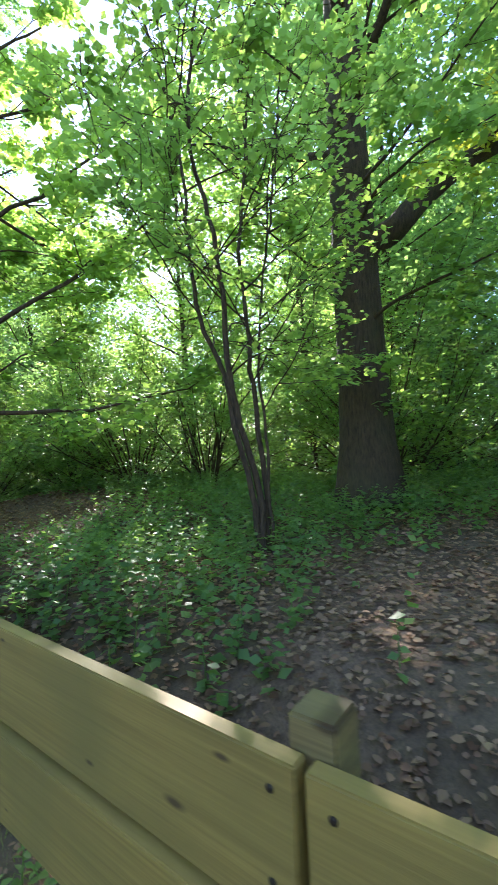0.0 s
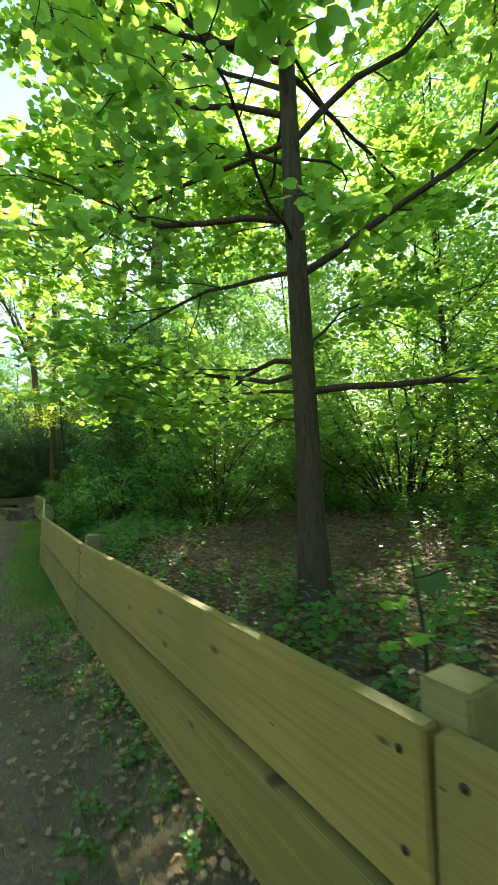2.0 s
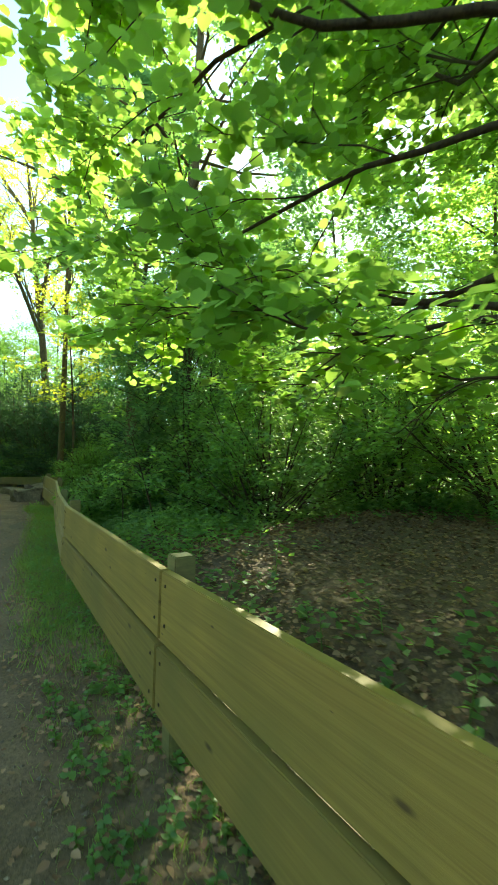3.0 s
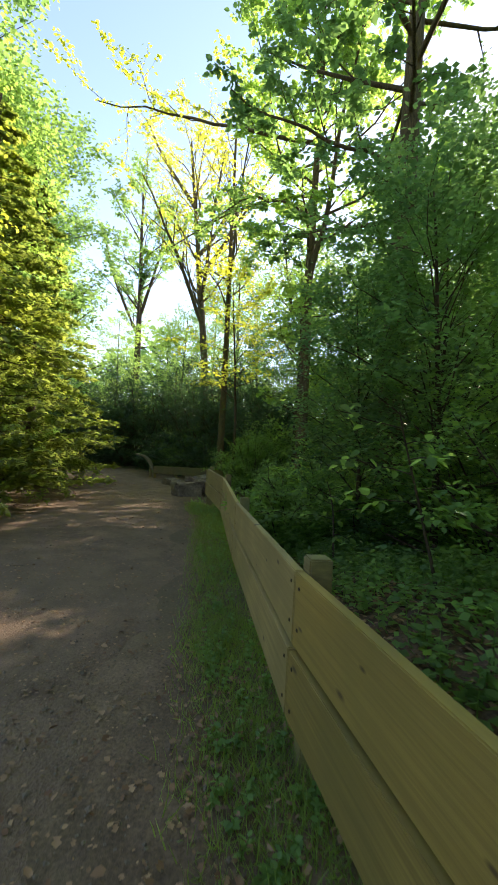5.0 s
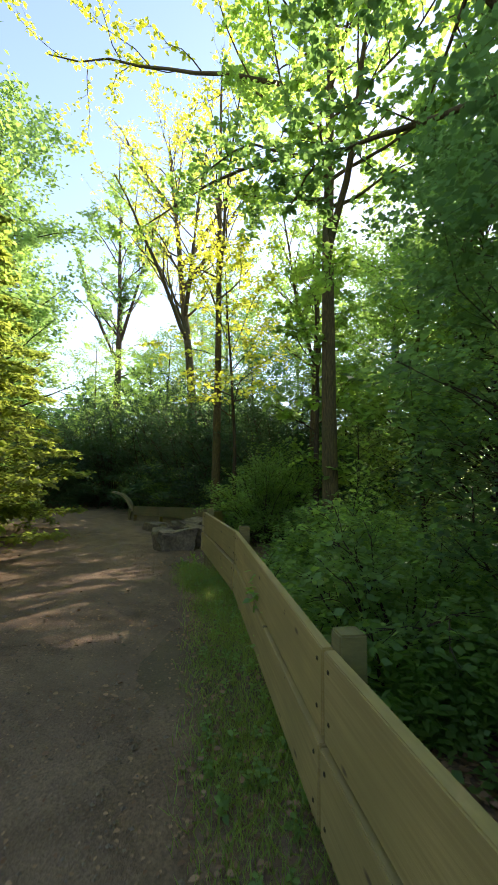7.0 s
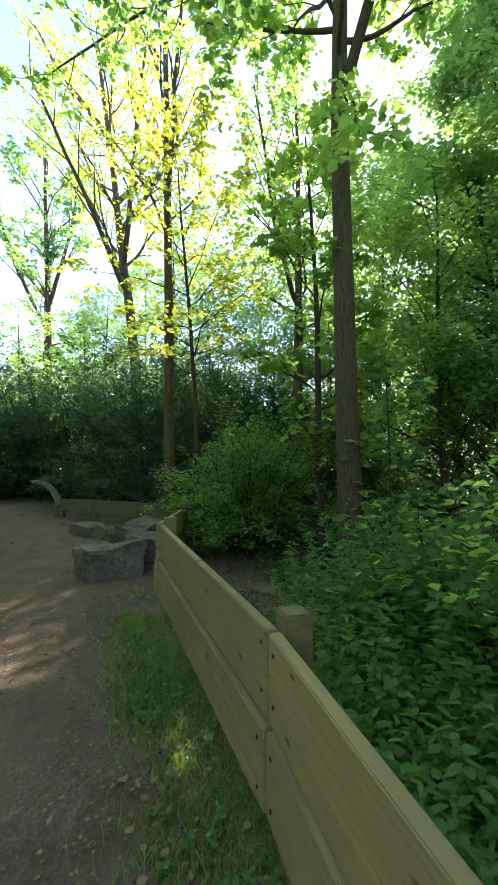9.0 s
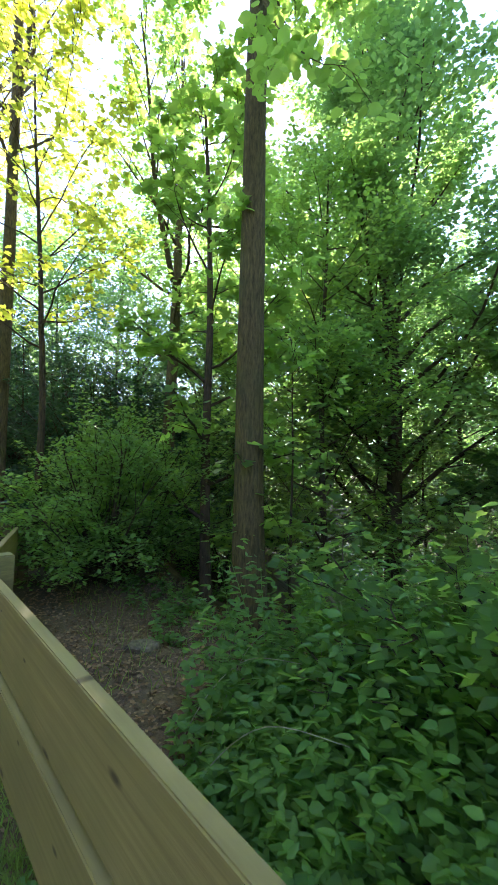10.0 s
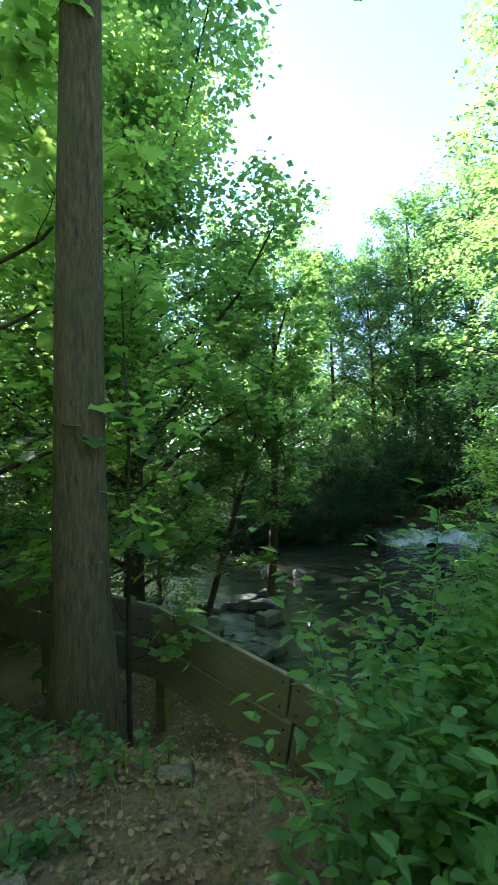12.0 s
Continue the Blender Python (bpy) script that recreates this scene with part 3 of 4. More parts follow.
def tree(name, x, y, height, r, seed, label, leaf=LEAF_MAPLE, bark=BARK_GREY, clear=0.35, limbs=22, reach=2.4, leaves=9000, size=0.13,
         shape="rhomb", lean=(0, 0), rise=0.35, fork=0, category="tree", top=0.75, sink=0.1, z=None, wob=0.018, twig_len=0.42, sub=6, flat=0.5, subsub=3, droop=0.2, tilt=0.45, cheap=False, fill=0.0, spread=0.45):
    """A tree: tapered trunk, limbs with shoots, and a crown of single leaves."""
    rng = np.random.default_rng(seed)
    base = new(name)
    zg = float(ground_z(x, y)) if z is None else z
    base.matrix_basis = pose(x, y, zg)
    wood, twigs = Wood(), []
    trunk = wander(rng, (0, 0, -sink), (lean[0], lean[1], 1), height + sink, 16, wob, 0.012)
    rad = r * (np.linspace(1, 0.16, 17) ** 0.9)
    rad[0] *= 1.5
    rad[1] *= 1.08
    fine = spline(trunk, 0.35)
    wood.tube(fine, np.interp(np.linspace(0, 1, len(fine)), np.linspace(0, 1, 17), rad), 14)
    turn = rng.uniform(0, 6.28)
    for k in range(limbs):
        u = clear + (0.99 - clear) * (k + rng.uniform(0, 0.7)) / limbs
        p, _ = along(trunk, min(u, 0.99))
        turn += 2.4 + rng.normal(0, 0.3)
        v = (u - clear) / (1 - clear)
        ln = reach * (0.3 + 0.7 * math.sin(math.pi * (0.16 + 0.72 * v))) * rng.uniform(0.7, 1.25) * (1 - v * (1 - top) * 0.6)
        up = rise + 1.4 * v * rise + rng.normal(0, 0.22)
        rr = np.interp(u, np.linspace(0, 1, 17), rad) * 0.42
        limb(rng, wood, twigs, p, (math.cos(turn), math.sin(turn), up), ln, min(rr, ln * 0.02 + 0.006), sub=sub, twig_len=twig_len, flat=flat, subsub=subsub, cheap=cheap)
    for k in range(fork):
        a = turn + 6.28 * k / max(fork, 1)
        p, _ = along(trunk, 0.46 + 0.07 * k)
        limb(rng, wood, twigs, p, (spread * math.cos(a), spread * math.sin(a), 1), height * 0.42, r * 0.45, wobble=0.05, sub=9, sides=8)
    put("trunk", wood.mesh("trunk", bark), base)
    put("crown", leaves_on(rng, twigs, leaves, size, shape, leaf, droop=droop, tilt=tilt, stray=0.35 * size + 0.02 + fill), base)
    return tagged(base, label, category)


def shrub(name, x, y, height, spread, seed, label, leaf=LEAF_HERB, stems=14, leaves=5000, size=0.07, shape="rhomb", category="shrub", bark=BARK_DARK, arch=0.0, z=None, cheap=False, skirt=0):
    """A bush of many stems that part from one foot."""
    rng = np.random.default_rng(seed)
    base = new(name)
    base.matrix_basis = pose(x, y, float(ground_z(x, y)) if z is None else z)
    wood, twigs = Wood(), []
    for k in range(stems):
        a = k * 2.4 + rng.normal(0, 0.4)
        w = rng.uniform(0.1, 1.0)
        ln = height * (1.15 - 0.25 * w) * rng.uniform(0.75, 1.15)
        foot = (0.15 * spread * math.cos(a) * w, 0.15 * spread * math.sin(a) * w, -0.05)
        limb(rng, wood, twigs, foot, (math.cos(a) * w * spread / height, math.sin(a) * w * spread / height, 1.0), ln, 0.012 + 0.004 * height, 0.1, -0.02 - arch, sub=6, sides=5, twig_len=0.38, flat=0.2, cheap=cheap)
    for k in range(skirt):
        a = k * 2.4 + rng.normal(0, 0.3)
        up = rng.uniform(0.12, 0.75)
        limb(rng, wood, twigs, (0, 0, 0.05), (math.cos(a), math.sin(a), up), spread * rng.uniform(0.7, 1.0), 0.014, 0.1, 0.0, sub=7, sides=5, twig_len=0.4, flat=0.1, cheap=cheap)
    put("branchwork", wood.mesh("branchwork", bark), base)
    put("foliage", leaves_on(rng, twigs, leaves, size, shape, leaf, "foliage", stray=0.4 * size + 0.03, tilt=0.5), base)
    return tagged(base, label, category)

# ---- the woods ----
def at(x, y, turn=0.0, scale=1.0, sink=0.0):
    return Matrix.Translation((x, y, float(ground_z(x, y)) - sink)) @ Matrix.Rotation(turn, 4, "Z") @ Matrix.Scale(scale, 4)


# trees that stand alone
def oak():
    """The old oak with its one great limb."""
    ob = tree("oak_tree", -3.99, 4.85, 12.0, 0.29, 11, "old oak with a thick ridged trunk in undergrowth", LEAF_LIME, BARK_DARK, clear=0.3, limbs=18, reach=3.2, leaves=11000, size=0.08, lean=(-0.02, -0.01), wob=0.01)
    g = np.random.default_rng(111)
    wood, twigs = Wood(), []
    limb(g, wood, twigs, (0.0, 0.0, 2.7), (0.5, 0.85, 0.5), 4.4, 0.15, wobble=0.13, lift=0.02, sub=7, sides=10)
    put("limb", wood.mesh("limb", BARK_DARK), ob)
    # Limb painted sunlit: yellow leaves where the rest of the oak is lime green.
    put("foliage", leaves_on(g, twigs, 2600, 0.085, "rhomb", LEAF_YELLOW, "foliage"), ob)
    twigs = []
    for z, a, ln in ((1.5, -60, 1.4), (1.9, -15, 1.7), (2.3, -80, 1.6), (2.9, -40, 1.9), (3.4, -5, 2.0), (3.8, -70, 2.0), (4.3, -30, 2.2), (4.8, 20, 2.4), (5.3, -50, 2.4)):
        shoot = Wood()
        limb(g, shoot, twigs, (0, 0, z), (math.cos(radians(a)), math.sin(radians(a)), 0.25), ln, 0.022, wobble=0.14, sub=7, sides=6)
        put("branch", shoot.mesh("branch", BARK_DARK), ob)
    put("foliage", leaves_on(g, twigs, 7500, 0.075, "rhomb", LEAF_LIME, "foliage"), ob)


def lime():
    """The young lime beside the fence: level limbs at set heights."""
    ob = tree("lime_tree", -5.62, 1.25, 8.5, 0.085, 12, "young lime tree with low level branches beside the fence", LEAF_LIME, BARK_DARK, clear=0.38, limbs=20, reach=2.7, leaves=11000, size=0.068,
              shape="round", lean=(-0.02, -0.03), rise=0.3, top=0.6, wob=0.006)
    g = np.random.default_rng(112)
    twigs = []
    for z, a, up, ln, r in ((1.42, 232, 0.02, 2.3, 0.028), (1.5, 205, 0.1, 2.2, 0.03), (1.3, 75, 0.16, 2.5, 0.036), (1.6, 120, 0.1, 1.8, 0.02), (2.1, 215, 0.1, 2.4, 0.026),
                            (2.05, 78, 0.08, 2.7, 0.04), (2.3, 330, 0.1, 2.0, 0.02), (2.45, 250, 0.12, 2.7, 0.034), (2.6, 180, 0.15, 2.4, 0.026), (2.95, 80, 0.75, 3.0, 0.036),
                            (2.85, 280, 0.2, 2.2, 0.024), (3.0, 225, 0.2, 2.8, 0.03), (3.2, 255, 0.25, 3.0, 0.03), (3.4, 205, 0.3, 2.8, 0.028), (3.6, 240, 0.35, 3.2, 0.03), (3.9, 220, 0.4, 3.0, 0.026), (4.2, 265, 0.4, 2.8, 0.024), (3.3, 170, 0.3, 2.6, 0.024), (2.6, 165, 0.35, 2.7, 0.017), (3.1, 150, 0.4, 2.8, 0.017), (3.6, 175, 0.5, 2.9, 0.017), (2.9, 130, 0.3, 2.7, 0.017), (3.9, 145, 0.5, 2.7, 0.022), (4.4, 190, 0.5, 2.8, 0.022), (1.3, 262, -0.25, 1.3, 0.018), (1.2, 180, -0.3, 1.2, 0.015)):
        wood = Wood()
        start = len(twigs)
        limb(g, wood, twigs, (-0.02 * z, -0.03 * z, z), (math.cos(radians(a)), math.sin(radians(a)), up), ln, r * 0.7, wobble=0.15, lift=0.012, sub=8, sides=8, twig_len=0.42, flat=0.6)
        put("branch", wood.mesh("branch", BARK_DARK), ob)
    high = [t for t in twigs if t[:, 2].mean() > 1.15]
    put("foliage", leaves_on(g, high, 27000, 0.066, "round", LEAF_LIME, "foliage", stray=0.06, tilt=0.4), ob)


oak()
lime()
tree("ash_tree", -17.68, -1.24, 13.0, 0.16, 13, "tall slender tree with ridged brown bark above the slope", LEAF_LIME, BARK_GREY, clear=0.5, limbs=26, reach=3.5, leaves=16000, size=0.11, shape="ovate", lean=(-0.022, 0.0), wob=0.01, rise=0.5, fork=1)
tree("ash_tree", -13.65, 0.1, 14.0, 0.22, 14, "tall tree with a forked grey trunk behind dense foliage", LEAF_DARK, BARK_GREY, clear=0.46, limbs=26, reach=3.4, leaves=13000, size=0.11, cheap=True, rise=0.25, lean=(0.0, 0.0), wob=0.006)


def hazel():
    """A clump of thin stems from one foot."""
    ob = new("hazel_tree")
    ob.matrix_basis = pose(-3.5, 3.15, float(ground_z(-3.5, 3.15)))
    g = np.random.default_rng(20)
    twigs = []
    stems = (([(0, 0, -0.1), (-0.05, 0, 0.5), (-0.16, 0, 1.0), (-0.22, 0.05, 1.4), (-0.4, 0.1, 1.9), (-0.47, 0.15, 2.5), (-0.52, 0.2, 3.3), (-0.85, 0.3, 4.8)], 0.026),
             ([(0.03, 0, -0.1), (0, 0.02, 0.5), (-0.11, 0, 1.0), (-0.19, -0.05, 1.5), (-0.2, -0.08, 2.0), (-0.28, -0.1, 2.6), (-0.4, -0.1, 3.3), (-0.2, -0.2, 5.0)], 0.03),
             ([(0.06, 0.03, -0.1), (0.05, 0.05, 0.6), (0, 0.05, 1.2), (-0.03, 0.05, 1.8), (-0.06, 0.1, 2.4), (0.02, 0.2, 3.2), (0.12, 0.3, 4.6)], 0.025),
             ([(0.09, 0, -0.1), (0.08, 0, 0.9), (0.05, 0, 1.3), (0.09, 0.1, 2.0), (0.22, 0.15, 2.8), (0.35, 0.2, 4.0)], 0.013))
    across, away = np.array([0.507, 0.862, 0]), np.array([-0.862, 0.507, 0])
    for line, r in stems:
        wood = Wood()
        stem = spline([across * l + away * d + np.array([0, 0, h]) for l, d, h in line], 0.12)
        stem[1:-1] += g.normal(0, 0.006, (len(stem) - 2, 3))
        wood.tube(stem, np.linspace(r, 0.007, len(stem)), 9)
        for k in range(12):
            p, _ = along(stem, 0.3 + 0.68 * k / 12)
            a = k * 2.4 + g.normal(0, 0.4)
            limb(g, wood, twigs, p, (math.cos(a), math.sin(a), 0.7), 1.5 * g.uniform(0.6, 1.1), 0.009, 0.12, 0.0, sub=5, sides=4)
        put("stem", wood.mesh("stem", BARK_DARK), ob)
    put("crown", leaves_on(g, twigs, 6500, 0.06, "rhomb", LEAF_LIME), ob)
    tagged(ob, "clump of thin dark hazel stems in low herbs", "tree")


hazel()
tree("maple_tree", -18.4, -1.48, 6.5, 0.065, 30, "thin dark-stemmed maple beside the tall tree", LEAF_LIME, BARK_DARK, clear=0.1, limbs=20, reach=1.3, leaves=2600, size=0.12, shape="lobed", lean=(-0.1, -0.03))
tree("ash_tree", -21.0, -1.45, 10.0, 0.13, 31, "slim grey tree with a forked top", LEAF_LIME, BARK_GREY, clear=0.35, limbs=18, reach=1.8, leaves=4800, size=0.09, lean=(-0.03, -0.03), fork=1)
tree("maple_tree", -21.6, -4.1, 13.5, 0.13, 32, "slim tall maple with sparse leaves coloured sunlit yellow behind the barrier", LEAF_YELLOW, BARK_GREY, clear=0.42, limbs=14, reach=2.4, leaves=900, size=0.1, shape="lobed", rise=0.9, fork=2, wob=0.008)
tree("maple_tree", -19.9, -3.3, 6.3, 0.055, 38, "young maple with sunlit yellow leaves behind the fence", LEAF_YELLOW, BARK_DARK, clear=0.45, limbs=22, reach=2.3, leaves=3000, size=0.085, shape="lobed", lean=(0.0, -0.04))
tree("ash_tree", -29.0, -6.5, 17.0, 0.26, 33, "tall sparse ash with several rising limbs", LEAF_YELLOW, BARK_GREY, clear=0.45, limbs=18, reach=4.4, leaves=11000, size=0.1, rise=0.9, fork=6, spread=0.75, sub=11)
tree("ash_tree", -42.0, -16.0, 23.0, 0.38, 34, "distant forked tree beside the far path", LEAF_MAPLE, BARK_DARK, clear=0.4, limbs=16, reach=6.0, leaves=9000, size=0.22, rise=1.0, fork=2, sub=8)
tree("oak_tree", -20.7, 2.9, 12.0, 0.2, 35, "dense green-leaved tree on the stream bank", LEAF_MAPLE, BARK_DARK, clear=0.12, limbs=60, reach=3.4, leaves=70000, size=0.105, rise=0.6, top=0.9, cheap=True, fill=0.09)
tree("willow_tree", -19.5, 6.2, 9.0, 0.12, 36, "leaning tree over the stream", LEAF_MAPLE, BARK_DARK, clear=0.3, limbs=26, reach=2.4, leaves=16000, size=0.1, lean=(0.06, 0.05), cheap=True)
tree("willow_tree", -20.6, 4.7, 7.5, 0.08, 37, "thin bent tree over the stream", LEAF_MAPLE, BARK_DARK, clear=0.25, limbs=24, reach=2.2, leaves=13000, size=0.1, lean=(0.3, 0.12), cheap=True)



def hang(owner, seed, start, way, length, r, leaves, size, shape, leaf, bark, lift=-0.03):
    """One more branch on a tree, with its own leaves."""
    g = np.random.default_rng(seed)
    wood, twigs = Wood(), []
    limb(g, wood, twigs, start, way, length, r, 0.16, lift, sub=9, sides=6, twig_len=0.35)
    put("branch", wood.mesh("branch", bark), owner)
    tagged(put("spray", leaves_on(g, twigs, leaves, size, shape, leaf, "spray", stray=0.05), owner), kind="stuff")


ASH = [o for o in scene.objects if o.name.startswith("ash_tree")]
hang(ASH[0], 141, (0.1, -0.1, 6.6), (0.6, -0.25, -0.6), 2.4, 0.022, 230, 0.09, "round", LEAF_LIME, BARK_GREY)
hang(ASH[0], 142, (-0.3, 0.0, 9.6), (0.1, -1.0, 0.25), 6.5, 0.06, 900, 0.1, "ovate", LEAF_YELLOW, BARK_GREY, 0.0)
hang(ASH[0], 145, (-0.25, 0.0, 8.2), (0.3, -1.0, 0.35), 4.4, 0.045, 800, 0.1, "ovate", LEAF_LIME, BARK_GREY, 0.0)
hang(ASH[0], 146, (-0.2, 0.0, 7.4), (0.75, -0.55, 0.3), 3.2, 0.035, 700, 0.1, "ovate", LEAF_MAPLE, BARK_GREY, 0.0)
hang(ASH[1], 143, (0.0, 0.0, 4.3), (-1.95, -1.0, -1.15), 2.7, 0.02, 330, 0.085, "round", LEAF_DARK, BARK_GREY)
hang(ASH[1], 147, (0.0, 0.0, 5.0), (-0.35, -1.0, 0.12), 3.3, 0.04, 900, 0.1, "ovate", LEAF_DARK, BARK_GREY, 0.0)
hang(ASH[1], 148, (0.0, 0.0, 5.6), (0.35, -1.0, 0.3), 3.0, 0.04, 750, 0.1, "ovate", LEAF_DARK, BARK_GREY, 0.0)
tree("maple_tree", -17.75, -0.78, 3.4, 0.02, 144, "thin maple sapling with broad light leaves by a tall trunk", LEAF_LIME, BARK_DARK, clear=0.1, limbs=14, reach=0.75, leaves=520, size=0.11, shape="lobed")



def sprig(x, y, height, reach, seed, count, size, shape, label):
    """A thin young shoot with a few broad leaves."""
    g = np.random.default_rng(seed)
    ob = new("sapling")
    ob.matrix_basis = pose(x, y, float(ground_z(x, y)))
    wood, twigs = Wood(), []
    stem = wander(g, (0, 0, -0.05), (0.05, -0.1, 1), height, 8, 0.05, 0.0)
    wood.tube(stem, np.linspace(0.012, 0.004, 9), 6)
    for k in range(7):
        p, _ = along(stem, 0.45 + 0.54 * k / 7)
        a = k * 2.4 + seed
        w = wander(g, p, (math.cos(a), math.sin(a), 0.25), reach * g.uniform(0.7, 1.1), 4, 0.08, -0.05)
        shoot = Wood()
        shoot.tube(w, np.linspace(0.004, 0.002, 5), 4)
        put("shoot", shoot.mesh("shoot", BARK_DARK), ob)
        twigs.append(w[1:])
    put("stem", wood.mesh("stem", BARK_DARK), ob)
    tagged(put("foliage", leaves_on(g, twigs, count, size, shape, LEAF_LIME, "foliage", stray=0.04, tilt=0.35, droop=0.5), ob), kind="stuff")
    tagged(ob, label, "sapling")


sprig(-9.75, -0.3, 1.2, 0.45, 3, 90, 0.07, "ovate", "young shoot with long fresh green leaves behind the fence")
sprig(-4.35, 1.2, 0.72, 0.2, 5, 9, 0.11, "lobed", "small maple seedling with broad bright leaves by the fence")
sprig(-11.2, -0.8, 0.9, 0.4, 7, 80, 0.07, "ovate", "leafy green shoot close behind the fence")

# prototypes of the wood, then copies
rng = np.random.default_rng(77)
NEAR = tree("maple_tree", -9.5, 5.2, 8.5, 0.07, 41, "young maple with light green leaves to near the ground", LEAF_LIME, BARK_DARK, clear=0.08, limbs=40, reach=2.3, leaves=15000, size=0.09, rise=0.3, cheap=True, fill=0.08)
TALL = tree("maple_tree", -8.0, 9.0, 12.5, 0.13, 42, "tall woodland maple with layered light green leaves", LEAF_MAPLE, BARK_DARK, clear=0.1, limbs=40, reach=3.6, leaves=15000, size=0.125, rise=0.35, cheap=True, fill=0.08)
DARK = tree("hornbeam_tree", -12.8, 3.4, 7.0, 0.07, 43, "dense dark green young hornbeam", LEAF_DARK, BARK_DARK, clear=0.06, limbs=40, reach=2.9, leaves=14000, size=0.1, rise=0.5, cheap=True, fill=0.08)
TALL_B = tree("maple_tree", -11.0, 13.5, 12.0, 0.14, 45, "tall dark-leaved woodland tree", LEAF_DARK, BARK_DARK, clear=0.12, limbs=40, reach=3.4, leaves=14000, size=0.14, rise=0.5, cheap=True, fill=0.08)
# Leaves coloured as if shaded by the trees.
BROAD = shrub("viburnum_bush", -25.0, -4.0, 4.2, 3.6, 46, "large dense green bush beside the path, tree shade put into its leaf colour", LEAF_IN_SHADE, 34, 24000, 0.085, cheap=True, skirt=22)
LOW = shrub("hazel_bush", -8.6, 3.6, 2.3, 2.2, 44, "leafy green hazel bush in the wood", LEAF_NETTLE, 18, 9500, 0.068, cheap=True, skirt=10)
